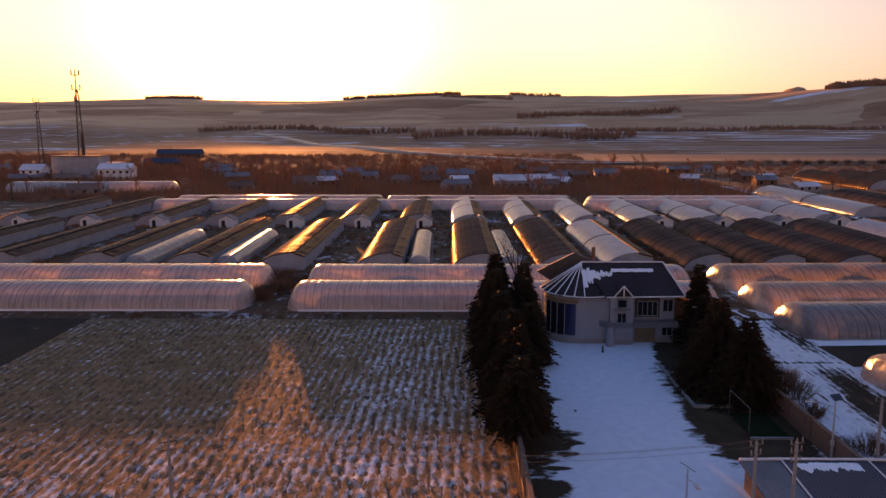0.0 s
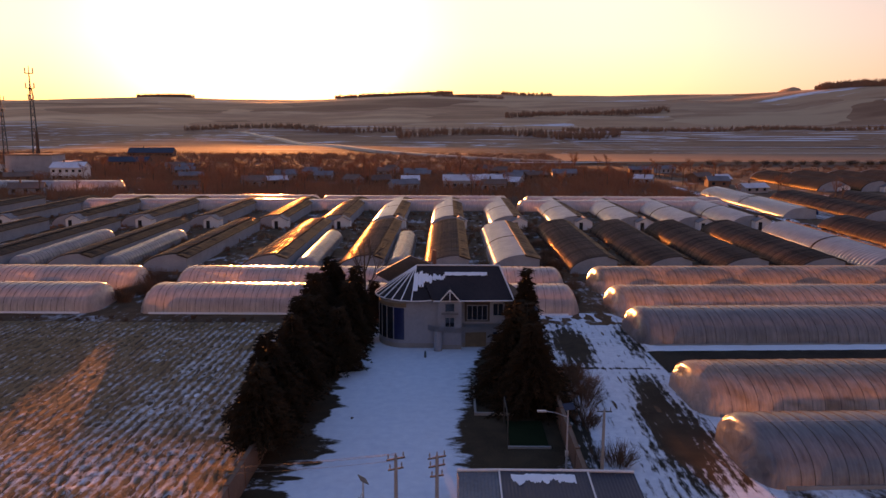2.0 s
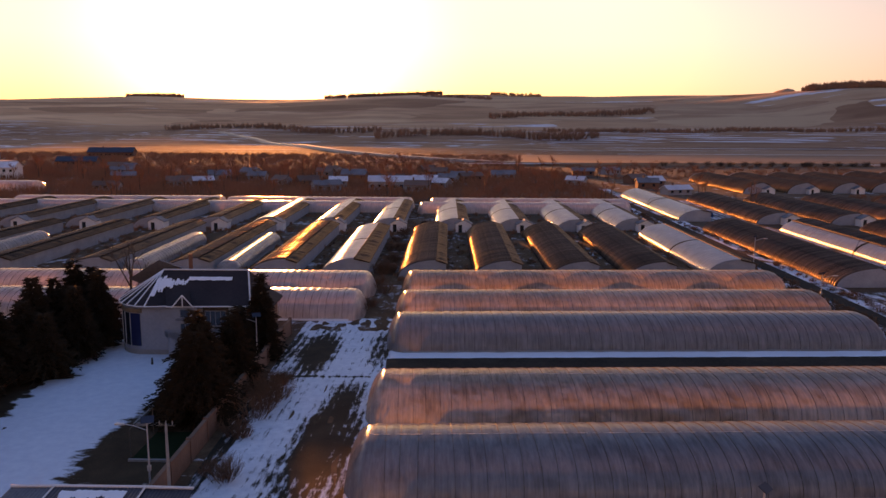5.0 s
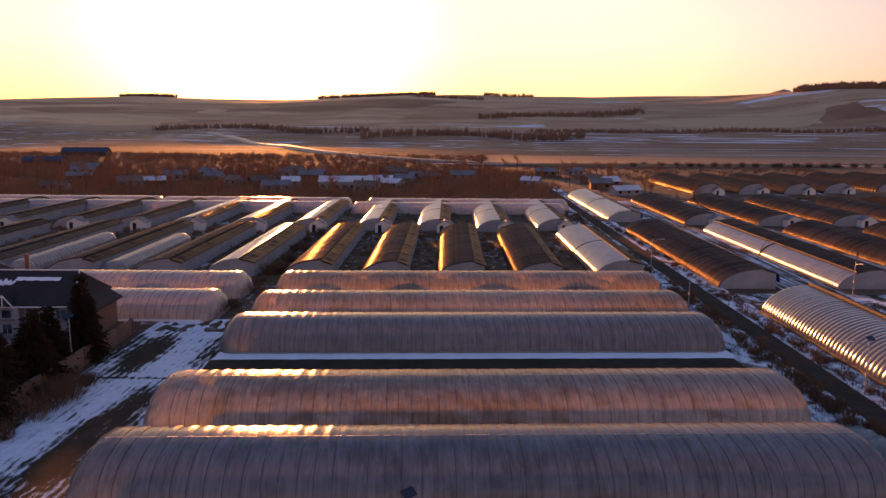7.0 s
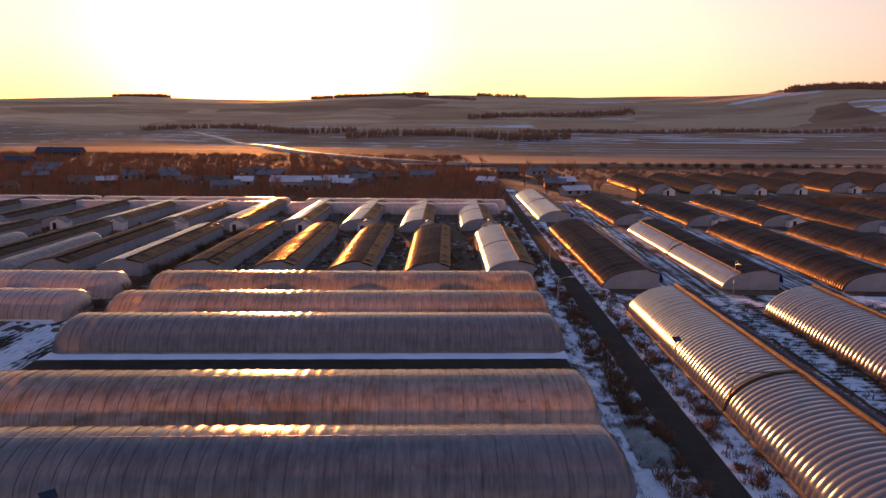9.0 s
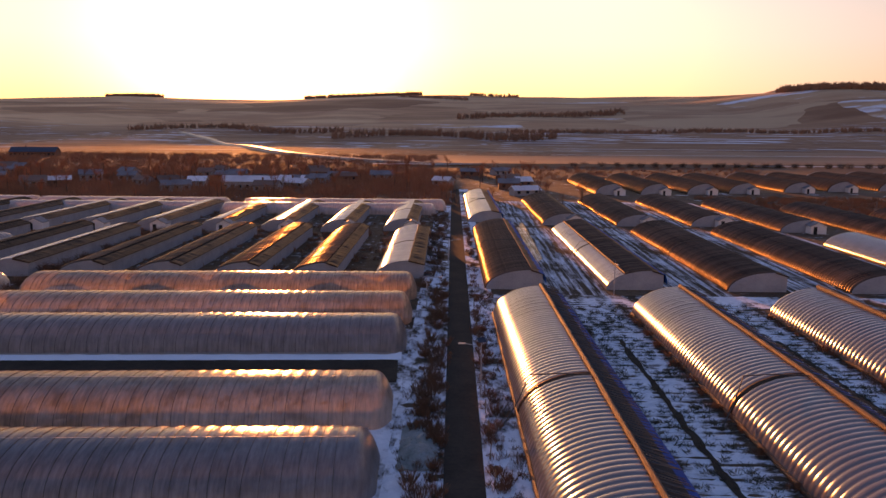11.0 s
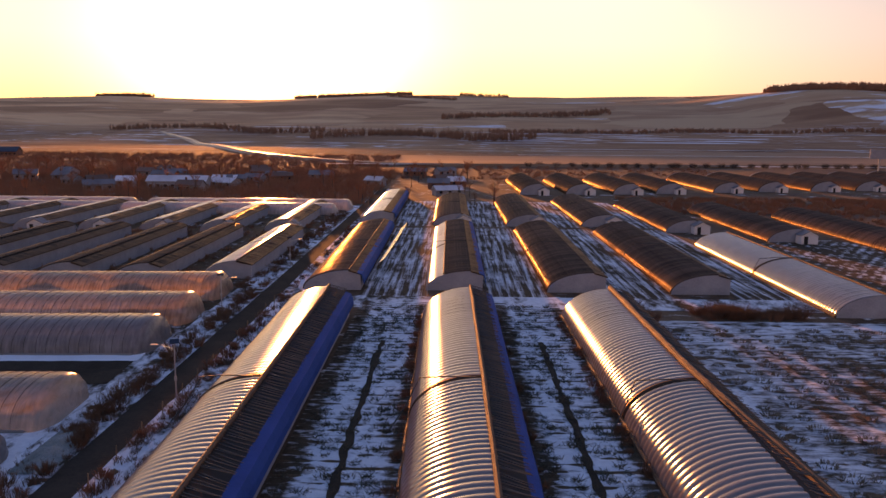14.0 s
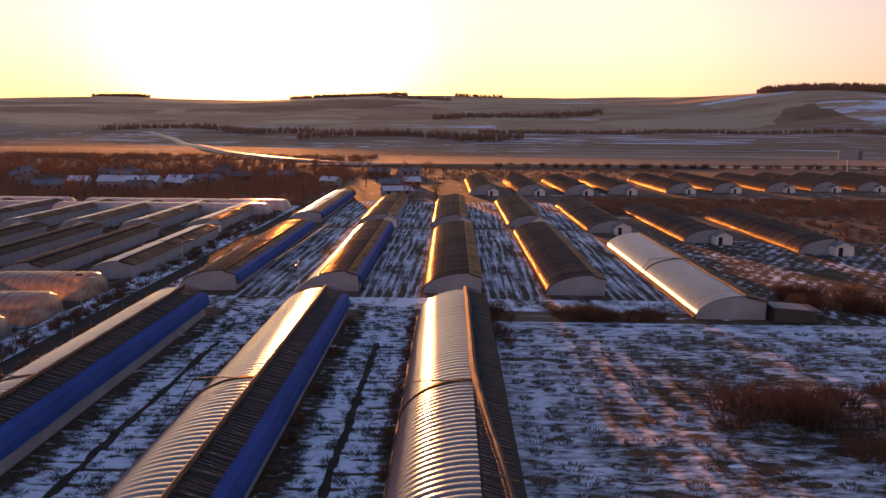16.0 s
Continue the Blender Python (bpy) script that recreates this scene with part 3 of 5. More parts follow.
    if arms:
        for y in (length * 0.45, ):
            part("roller_arm", tube([(-1.7, y - 1.0, 0), (-0.2, y + 0.4, 2.0), (run * 0.14, y + 1.6, rise - 0.1), (run * 0.55, y + 1.1, rise + 0.25), (run * 0.99, y + 0.6, rise + 0.3)], 0.06, 5), top, "thin steel roller arm", None, ROPE)
    if hut:
        hut_at(top, width - 3.2, -3.0)
    return top


ROPES = {}


def hut_at(top, x, y, roof=None):
    """The small gabled work hut at a greenhouse's end."""
    w, d, h = 4.0, 3.4, 2.2
    v = [(x, y, 0), (x + w, y, 0), (x + w, y, h), (x + w / 2, y, h + 1.0), (x, y, h)]
    v += [(a, y + d, c) for a, b, c in v]
    hut = part("work_hut", (v, [(0, 1, 2, 3, 4), (9, 8, 7, 6, 5), (0, 5, 6, 1), (1, 6, 7, 2), (0, 4, 9, 5)]), top, "white rendered work hut at the end", None, WALL_WHITE)
    part("hut_roof", loft([[(x - 0.25, b, h - 0.08), (x + w / 2, b, h + 1.06), (x + w + 0.25, b, h - 0.08), (x + w + 0.25, b, h - 0.2), (x + w / 2, b, h + 0.94), (x - 0.25, b, h - 0.2)] for b in (y - 0.3, y + d)]), hut, "", None, roof or ROOF_GREY)
    part("hut_door", boxes((x + 0.7, x + 1.6, y - 0.06, y + 0.02, 0, 1.9)), hut, "", None, DARK_VOID)


def tunnel(length, half, rise, pitch, material, label, straps=True, skirt=None):
    """A plastic tunnel: x along, y across; film gathered at both rounded ends."""
    top = thing("plastic_tunnel", Matrix(), label, "greenhouse", "plastic tunnels")
    n = int(length / pitch)
    rnd = random.Random(int(length * 7 + rise * 31))
    xs, lift = [], []
    for i in range(n * 3 + 1):
        xs.append(length * i / (n * 3))
        lift.append(0.0 if i % 3 == 0 else 0.045 + 0.04 * rnd.random())

    def ring(x, scale, h):
        r = []
        for a in steps(0, math.pi, 18):
            c, s = math.cos(a), math.sin(a)
            r.append((x, -(half * scale + h) * math.copysign(abs(c) ** 0.92, c), (rise * scale ** 0.8 + h) * s ** 0.82))
        return r
    ends0 = []
    for k in steps(1.0, 0.08, 7):
        tall, slim, r = math.cos(k * math.pi / 2 * 0.985) ** 0.62, 1 - 0.42 * k ** 2.2, ring(-1.75 * k ** 0.9, 1.0, 0.0)
        ends0.append([(p[0] + (0.12 + 0.34 * rnd.random()) * (j % 2) * min(1.0, 1.8 * k) * (p[2] / rise), p[1] * slim * (1 - 0.05 * (j % 2) * k), p[2] * tall * (1 - 0.05 * (j % 2) * k)) for j, p in enumerate(r)])
    mid = [ring(x, 1.0 - 0.006 * abs(wobble(x, rise, 1, scale=0.3)), h) for x, h in zip(xs, lift)]
    ends1 = [[(length - p[0], p[1], p[2]) for p in r] for r in reversed(ends0)]
    v, f = loft(ends0 + mid + ends1, closed=False, caps=False)
    k = 19
    last = len(ends0 + mid + ends1) - 1
    f += [tuple(range(k))[::-1], tuple(last * k + j for j in range(k))]
    part("film", mesh("film", v, [q[::-1] for q in f], material, True), top, "milky plastic film")
    if straps:
        me = mesh("hold_down_strap", *tube([(0, y, z) for _, y, z in ring(0, 1.0, 0.03)], 0.026, 4), ROPE)
        for i in range(1, n, 1):
            part("hold_down_strap", me, top, "", pose(length * i / n + rnd.uniform(-0.12, 0.12), 0, 0, 0, 0, rnd.uniform(-1.2, 1.2)))
    part("foot_board", boxes((0.2, length - 0.2, -half - 0.16, -half - 0.02, 0, 0.28)), top, "", None, skirt or CONCRETE)
    part("ridge_wire", tube([(x, 0.0, rise + 0.05 + 0.01 * wobble(x, 3, scale=0.8)) for x in steps(0, length, 50)], 0.02, 5), top, "", None, METAL)
    return top


# ---- the tunnels that lie across the view ----
TURN_A = 2.7
for y, far in ((58.2, 0), (72.4, 0), (95.3, 1), (108.6, 1), (123.6, 1)):
    g = tunnel(58.6, 5.5, {58.2: 3.05, 72.4: 3.15}.get(y, 3.35), 1.25, {58.2: FILM_DIM, 72.4: FILM_PINK, 95.3: FILM_DUSTY}.get(y, FILM_MILKY), "long milky plastic tunnel held by ropes, lit along its ridge")
    g.matrix_basis = pose(46.8, y, 0, 0, 0, TURN_A)
for x0, length in ((-125.0, 95.0), (-20.6, 59.6)):
    for y in (108.6, 122.2):
        g = tunnel(length, 5.0, 3.3, 1.1, FILM_WHITE, "milky plastic tunnel with snow along its foot", True, SNOW)
        g.matrix_basis = pose(x0, y + (-0.6 if x0 < -50 else 0.4), 0, 0, 0, 0.6)
for x0, length in ((-91.0, 65.0), (-22.0, 58.0), (44.0, 62.0)):
    for k, y in enumerate((237.0, 250.0)):
        g = tunnel(length, 5.0, 3.2, 2.0, FILM_WHITE, "pale plastic tunnel beyond the greenhouse rows", False)
        g.matrix_basis = pose(x0 + (3.0 if k else 0), y, 0, 0, 0, 1.2)
g = tunnel(62.0, 6.0, 4.0, 2.0, FILM_WHITE, "pale plastic tunnel standing alone by the village", False)
g.matrix_basis = pose(-172, 298, 0, 0, 0, 3.0)

# ---- lean-to rows east of the road ----
near = lean_to(75, 9.5, 4.2, 3.1, "film", True, True, True, "lean-to greenhouse with ribbed silver film and blue tarpaulin")
near.matrix_basis = pose(119.4, 38, 0, 0, 0, 0.5)
copy_thing(near, pose(139.4, 38.5, 0, 0, 0, 0.4))
third = lean_to(75, 9.5, 4.2, 3.1, "film", False, True, True, "lean-to greenhouse with ribbed silver film and slipped quilt roll", slip=2.2)
third.matrix_basis = pose(159.2, 38.5, 0, 0, 0, 0.3)
bluebacked = lean_to(70, 9.4, 3.3, 2.6, "quilt", True, False, True, "lean-to greenhouse under brown quilts with blue tarpaulin")
bluebacked.matrix_basis = pose(118.4, 130, 0, 0, 0, 0.3)
halfway = lean_to(70, 9.4, 3.3, 2.6, "half", True, False, False, "lean-to greenhouse with quilts rolled half up and blue tarpaulin", tone=FILM_WHITE_ROW)
halfway.matrix_basis = pose(138.6, 130.5, 0, 0, 0, 0.3)
brown = lean_to(70, 9.6, 3.3, 2.6, "quilt", False, False, False, "lean-to greenhouse covered with brown straw quilts")
brown.matrix_basis = pose(158.7, 130, 0, 0, 0, 0.2)
copy_thing(brown, pose(178.9, 129.5, 0, 0, 0, 0.2))
silver = lean_to(66, 10.0, 3.4, 2.6, "film", False, False, True, "lean-to greenhouse with silver film and brown quilt roll", tone=FILM_SILVER)
silver.matrix_basis = pose(198.8, 115, 0, 0, 0, 0.1)
backrow = lean_to(64, 9.6, 3.3, 2.6, "quilt", False, False, False, "lean-to greenhouse under brown quilts with a work hut", 0.0, True, 1.0)
backrow.matrix_basis = pose(157.6, 213, 0, 0, 0, 0.3)
for x, y in ((137.6, 214), (178.2, 214), (198.4, 204), (218.8, 189), (240.0, 175)):
    copy_thing(backrow, pose(x, y, 0, 0, 0, 0.2))
farblue = lean_to(74, 9.2, 3.3, 2.6, "film", True, False, False, "lean-to greenhouse with bright film at the road", tone=FILM_SILVER)
farblue.matrix_basis = pose(117.2, 219, 0, 0, 0, 0.3)
lastrow = lean_to(70, 10.5, 4.4, 3.2, "quilt", False, False, False, "far lean-to greenhouse under dark quilts", 0.0, True, 2.2, QUILT_DARK, False)
lastrow.matrix_basis = pose(169.5, 310, 0, 0, 0, 1.0)
for x, y in ((188, 312), (207.5, 315), (226, 320), (252, 328), (273, 334), (298, 340), (320, 345), (342, 350), (366, 356)):
    copy_thing(lastrow, pose(x, y, 0, 0, 0, 1.0))

# ---- lean-to rows west of the road ----
quilted = lean_to(54, 8.4, 3.2, 2.5, "quilt", False, False, False, "lean-to greenhouse under weathered brown quilts", 0.0, False, 0.9, QUILT, False, lime=WALL_PALE)
quilted.matrix_basis = pose(43.6, 135, 0, 0, 0, 0.4)
for x in (57.0, 70.6, 84.2, 1.5, -16.0, -34.0, -51.5, -69.0, -87.0, -105.0, 17.0):
    copy_thing(quilted, pose(x, 135, 0, 0, 0, 0.3))
bright = lean_to(50, 8.6, 3.2, 2.5, "film", False, False, True, "lean-to greenhouse with pale film and rolled quilt", 0.0, False, 1.2, FILM_WHITE_ROW, False, lime=WALL_PALE)
bright.matrix_basis = pose(99.0, 138, 0, 0, 0, 0.6)
copy_thing(bright, pose(29.6, 136, 0, 0, 0, 0.4))
rear = lean_to(50, 8.6, 3.2, 2.5, "film", False, False, False, "lean-to greenhouse with pale film and a work hut", 0.0, True, 1.3, FILM_WHITE_ROW, False, lime=WALL_PALE)
rear.matrix_basis = pose(48.5, 196, 0, 0, 0, 0.6)
for x in (64.0, 79.4, 95.0, 32.0, 16.6, 1.0):
    copy_thing(rear, pose(x, 196 + (3 if x > 90 else 0), 0, 0, 0, 0.4))
old = lean_to(50, 8.4, 3.2, 2.5, "quilt", False, False, False, "old lean-to greenhouse under grey-brown quilts with a work hut", 0.0, True, 1.1, QUILT, False, lime=WALL_PALE)
old.matrix_basis = pose(-13.0, 196, 0, 0, 0, 0.4)
for x in (-29.0, -46.5, -64.0, -82.0, -100.0, -118.0):
    copy_thing(old, pose(x, 196, 0, 0, 0, 0.4))
# low film tunnels between the rows
low = tunnel(36, 2.2, 2.3, 1.3, FILM_WHITE, "small ribbed plastic tunnel between greenhouse rows")
low.matrix_basis = pose(-40.5, 138, 0, 0, 0, 91)
for x in (-57.5, -4.5, 12.5):
    copy_thing(low, pose(x, 138, 0, 0, 0, 91))

# ---- fields, yards, road ----
STUBBLE = snowy("stubble_field", (0.20, 0.098, 0.048), (0.35, 0.19, 0.10), 0.26, 1.7, (1.4, 0.55, 1), 0, (0.95, 3, 0.13), 0.11, 0.06,
                ((-33.0, 76.0, 20.0, 22.0, 0.05), (-3.0, 68.0, 7.0, 26.0, -0.055), (-18.0, 50.0, 26.0, 9.0, -0.04)))
TRACKED = snowy("tracked_snow", (0.032, 0.022, 0.016), (0.075, 0.051, 0.035), 0.72, 2.2, (1.5, 0.26, 1), 0, (0.85, 2, 0.09), 0.05, 0.08,
                ((42.0, 66.0, 2.4, 9.5, 0.26), (41.4, 56.0, 3.2, 8.0, 0.13), (43.0, 76.5, 1.8, 4.0, 0.15), (37.2, 90.0, 2.3, 8.6, 0.30), (44.6, 92.0, 1.5, 8.0, 0.16), (39.5, 81.0, 9.0, 0.35, 0.14), (33.6, 66.0, 1.2, 16.0, 0.20), (33.5, 92.0, 1.4, 8.0, 0.18), (44.8, 62.0, 1.0, 10.0, 0.12)))
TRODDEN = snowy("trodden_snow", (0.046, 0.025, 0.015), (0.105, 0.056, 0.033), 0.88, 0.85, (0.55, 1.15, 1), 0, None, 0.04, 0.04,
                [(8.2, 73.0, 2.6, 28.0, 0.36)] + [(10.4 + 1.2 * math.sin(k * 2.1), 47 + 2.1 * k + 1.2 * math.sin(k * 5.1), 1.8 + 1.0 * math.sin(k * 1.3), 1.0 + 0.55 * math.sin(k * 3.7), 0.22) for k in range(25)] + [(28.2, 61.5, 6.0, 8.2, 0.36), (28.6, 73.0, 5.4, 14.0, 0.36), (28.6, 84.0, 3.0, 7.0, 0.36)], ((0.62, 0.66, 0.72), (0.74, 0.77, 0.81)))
FURROW = snowy("furrowed_snow", (0.060, 0.034, 0.021), (0.14, 0.080, 0.050), 0.66, 1.0, (0.55, 1.3, 1), 0, (1.3, 92, 0.05), 0.06, 0.08,
                [(x, 80.0, 1.5, 400.0, 0.16) for x in (129.6, 149.9)] + [(x, 80.0, 1.1, 400.0, 0.13) for x in (138.9, 158.8)])
FURROW_LONG = snowy("furrowed_snow_long", (0.060, 0.034, 0.021), (0.13, 0.074, 0.046), 0.46, 0.55, (2.6, 0.09, 1), 0, (1.7, 2, 0.05), 0.06, 0.08)
OPEN_SNOW = snowy("open_snow", (0.050, 0.030, 0.019), (0.12, 0.070, 0.042), 0.53, 1.0, (0.45, 1.3, 1), 0, (2.6, 90, 0.03), 0.07, 0.1, ((194.0, 82.0, 14.0, 20.0, 0.06), (182.0, 64.0, 8.0, 6.0, 0.03)))
VERGE = snowy("verge", (0.05, 0.03, 0.02), (0.12, 0.07, 0.04), 0.54, 0.25, (1.3, 0.7, 1), 0, None, 0.04, 0.1)

patch("stubble_field", -48, 6.6, 30, 99.5, STUBBLE, "harvested stubble field with snow in its furrows", "field", lambda x, y: 0.04 * math.sin(2 * math.pi * (x + 0.05 * y) / 0.95) + 0.06 * wobble(x, y, 0, scale=0.9), 0.26)
patch("ploughed_field", -150, -48, 77, 99.5, EARTH, "bare dark ploughed field", "field", lambda x, y: 0.05 * wobble(x, y, 4, scale=0.9), 1.0)
patch("stubble_field", -150, -48, 30, 77, STUBBLE, "harvested stubble field with snow in its furrows", "field", lambda x, y: 0.06 * wobble(x, y, 0, scale=0.9), 1.0)
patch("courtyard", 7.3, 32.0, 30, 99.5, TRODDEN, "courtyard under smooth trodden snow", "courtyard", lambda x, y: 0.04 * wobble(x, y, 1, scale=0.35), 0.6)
patch("tracked_yard", 33.2, 46, 30, 106, TRACKED, "snowy track with dark wheel ruts", "track", lambda x, y: 0.05 * wobble(x * 1.6, y * 0.25, 2, scale=0.8), 0.4)
# brown soil, its red strengthened to include the warm haze
ROWS = snowy("row_ground", (0.085, 0.038, 0.022), (0.20, 0.098, 0.056), 0.30, 0.5, (1.4, 0.6, 1), 0, None, 0.07, 0.1)
patch("row_ground", -135, 111.8, 128.5, 262, ROWS, "trodden brown ground and old snow between greenhouse rows", "ground", lambda x, y: 0.10 * wobble(x, y, 3, scale=0.5), 1.2, 0.0)
patch("tunnel_edge", -135, 46, 99.5, 128.5, ROWS, "brown ground and old snow round the tunnels", "ground", lambda x, y: 0.08 * wobble(x, y, 8, scale=0.5), 1.2, 0.0)
patch("tunnel_ground", 46, 107.5, 30, 128.5, VERGE, "ground between the tunnels with patches of snow", "ground", lambda x, y: 0.05 * wobble(x, y, 3, scale=0.5), 1.0)
patch("snow_strip", 46, 107, 87.4, 90.4, SNOW, "strip of snow along the tunnel's foot", "snow", lambda x, y: 0.10 + 0.06 * wobble(x, y, 6, scale=0.5), 0.5, 0.0, TURN_A)
patch("trench", 46, 107, 79.5, 87.4, EARTH, "dark bare earth trench between tunnels", "ground", lambda x, y: 0.06 + 0.04 * wobble(x, y, 9, scale=0.6), 0.5, 0.0, TURN_A)
patch("road", 112.2, 115.4, 20, 330, ASPHALT, "narrow asphalt farm road", "road", None, 5.0, 0.05)
patch("verge_west", 107.5, 112.2, 20, 330, VERGE, "weedy verge with patches of snow", "verge", lambda x, y: 0.12 * wobble(x, y, 2, scale=0.4), 0.8, 0.03)
patch("verge_east", 115.4, 119.2, 20, 330, VERGE, "weedy verge with patches of snow", "verge", lambda x, y: 0.12 * wobble(x, y, 5, scale=0.4), 0.8, 0.03)
for k, (x0, x1) in enumerate(((129.0, 139.4), (149.2, 159.2))):
    patch("greenhouse_strip", x0, x1, 30, 122, FURROW, "snowy furrowed ground between greenhouses", "ground", lambda x, y: 0.05 * math.sin(2 * math.pi * y / 1.3) + 0.09 * wobble(x, y, 7, scale=0.7), 0.3, 0.02)
for k, x0 in enumerate((128.0, 148.2, 168.4, 188.6)):
    patch("greenhouse_strip", x0, x0 + 10.3, 126, 208, FURROW_LONG, "ploughed strip with snow lines between greenhouses", "ground", lambda x, y: 0.035 * math.sin(2 * math.pi * x / 1.7) + 0.06 * wobble(x, y, 7, scale=0.6), 0.4, 0.02)
    patch("greenhouse_strip", x0 - 1, x0 + 9.3, 212, 280, FURROW_LONG, "ploughed strip with snow lines between greenhouses", "ground", None, 2.0, 0.02)
for x in (134.2, 154.3):
    v, f = loft([[(x - 0.35 - 0.3 * wobble(y, 1, x, scale=0.5), y, 0.10), (x, y, 0.13), (x + 0.35 + 0.3 * wobble(y, 5, x, scale=0.6), y, 0.10)] for y in steps(52, 100, 120)], False, False)
    solid("rut", mesh("rut", v, [q[::-1] for q in f], EARTH), EARTH, None, "dark muddy rut between greenhouses", "ground", "", "structure")
patch("cross_path", 118, 200, 118, 126, VERGE, "snowy cross path between greenhouse rows", "path", None, 2.0, 0.025)
patch("open_field", 169.4, 300, 30, 112, OPEN_SNOW, "snow-covered garden field with dry tufts", "field", lambda x, y: 0.10 * wobble(x, y, 3, scale=0.35) + 0.02 * math.sin(2 * math.pi * y / 2.6), 0.6, 0.02)
EAST = snowy("east_snow", (0.050, 0.030, 0.019), (0.12, 0.070, 0.042), 0.36, 0.6, (1.2, 0.5, 1), 35, (2.2, 35, 0.06), 0.06, 0.1)
patch("east_field", 209, 330, 112, 190, EAST, "snowy field beyond the greenhouses", "field", lambda x, y: 0.10 * wobble(x, y, 3, scale=0.35), 1.0, 0.015)

# ---- plants ----
def spruce_mesh(height, radius, seed, bare=1.2):
    """Needle crown: whorls of drooping boughs, each a row of ragged sprays."""
    rnd = random.Random(seed)
    v, f = [], []
    z = bare
    while z < height - 0.15:
        k = (z - bare) / (height - bare)
        reach = radius * (1 - k) ** 0.88 * (0.85 + 0.3 * rnd.random()) * min(1.0, 0.6 + 4 * k) + 0.12
        for b in range(max(5, int(18 * (1 - k) + 6))):
            a = rnd.random() * 2 * math.pi
            r = reach * (0.70 + 0.45 * rnd.random())
            droop = 0.10 + 0.22 * rnd.random() + 0.15 * (1 - k)
            n = max(2, int(r / 0.28))
            for i in range(n):
                s = (i + 0.6) / n
                c = Vector((math.cos(a) * r * s, math.sin(a) * r * s, z - droop * r * s * s + 0.10 * rnd.random()))
                w = (0.52 * (1 - s) + 0.24) * (0.7 + 0.6 * rnd.random())
                for _ in range(3):
                    d = Vector((math.cos(a) + rnd.uniform(-0.8, 0.8), math.sin(a) + rnd.uniform(-0.8, 0.8), rnd.uniform(-0.55, 0.25))).normalized()
                    side = d.cross(Vector((rnd.uniform(-0.5, 0.5), rnd.uniform(-0.5, 0.5), 1))).normalized() * w * 0.30
                    tip = c + d * w * 1.5
                    q = len(v)
                    v += [tuple(c - side), tuple(c + side), tuple(tip), tuple(c + d * w * 0.6 + Vector((0, 0, 0.09)))]
                    f += [(q, q + 1, q + 3), (q + 1, q + 2, q + 3), (q + 2, q, q + 3)]
        z += 0.24 + 0.12 * rnd.random()
    return v, f


def spruce(x, y, height, radius, seed, tone=None, bare=1.2, label="dark spruce standing beside the yard wall"):
    tree = thing("spruce", pose(x, y, 0), label, "tree", "yard spruces")
    part("trunk", tube([(0, 0, 0), (0.05, 0, height * 0.5), (0, 0, height - 0.2)], [0.16, 0.09, 0.02], 7), tree, "", None, BARK)
    part("crown", spruce_mesh(height, radius, seed, bare), tree, "", None, tone or NEEDLE)
    return tree


def twig(v, f, a, b, r0, r1):
    d = (b - a).normalized()
    p, q = d.orthogonal().normalized(), None
    q = d.cross(p)
    k = len(v)
    for c, r in ((a, r0), (b, r1)):
        for j in range(3):
            t = 2 * math.pi * j / 3
            v.append(tuple(c + (p * math.cos(t) + q * math.sin(t)) * r))
    f += [(k + j, k + (j + 1) % 3, k + 3 + (j + 1) % 3, k + 3 + j) for j in range(3)]


def branching(start, way, length, thick, depth, rnd, v, f, split=3):
    end = start + way * length
    twig(v, f, start, end, thick, thick * 0.6)
    if depth:
        for _ in range(split + rnd.randrange(2)):
            t = 0.45 + 0.55 * rnd.random()
            d = (way + Vector((rnd.uniform(-1, 1), rnd.uniform(-1, 1), rnd.uniform(-0.15, 0.7))) * 0.75).normalized()
            branching(start.lerp(end, t), d, length * (0.55 + 0.25 * rnd.random()), thick * 0.5, depth - 1, rnd, v, f, split)


def bare_crown(height, seed, split=3, depth=4):
    rnd = random.Random(seed)
    v, f = [], []
    for k in range(4):
        a = k * 1.6 + rnd.random()
        d = Vector((math.cos(a) * 0.45, math.sin(a) * 0.45, 1)).normalized()
        branching(Vector((0, 0, height * (0.28 + 0.08 * k))), d, height * 0.27, height * 0.010, depth, rnd, v, f, split)
    return v, f


def shrub_mesh(height, spread, seed, stems=70):
    """A bare shrub: many stems fanning out, forked near the top."""
    rnd = random.Random(seed)
    v, f = [], []
    for _ in range(stems):
        a, s = rnd.random() * 2 * math.pi, rnd.random() ** 0.6
        base = Vector((math.cos(a), math.sin(a), 0)) * spread * 0.45 * s
        d = Vector((math.cos(a) * 0.6 * s + rnd.uniform(-0.2, 0.2), math.sin(a) * 0.6 * s + rnd.uniform(-0.2, 0.2), 1)).normalized()
        h = height * (0.5 + 0.5 * rnd.random())
        mid = base + d * h * 0.6
        twig(v, f, base, mid, 0.022, 0.015)
        for _ in range(4):
            e = (d + Vector((rnd.uniform(-0.6, 0.6), rnd.uniform(-0.6, 0.6), rnd.uniform(-0.1, 0.4)))).normalized()
            twig(v, f, base.lerp(mid, 0.5 + 0.5 * rnd.random()), mid + e * h * 0.45, 0.014, 0.006)
    return v, f


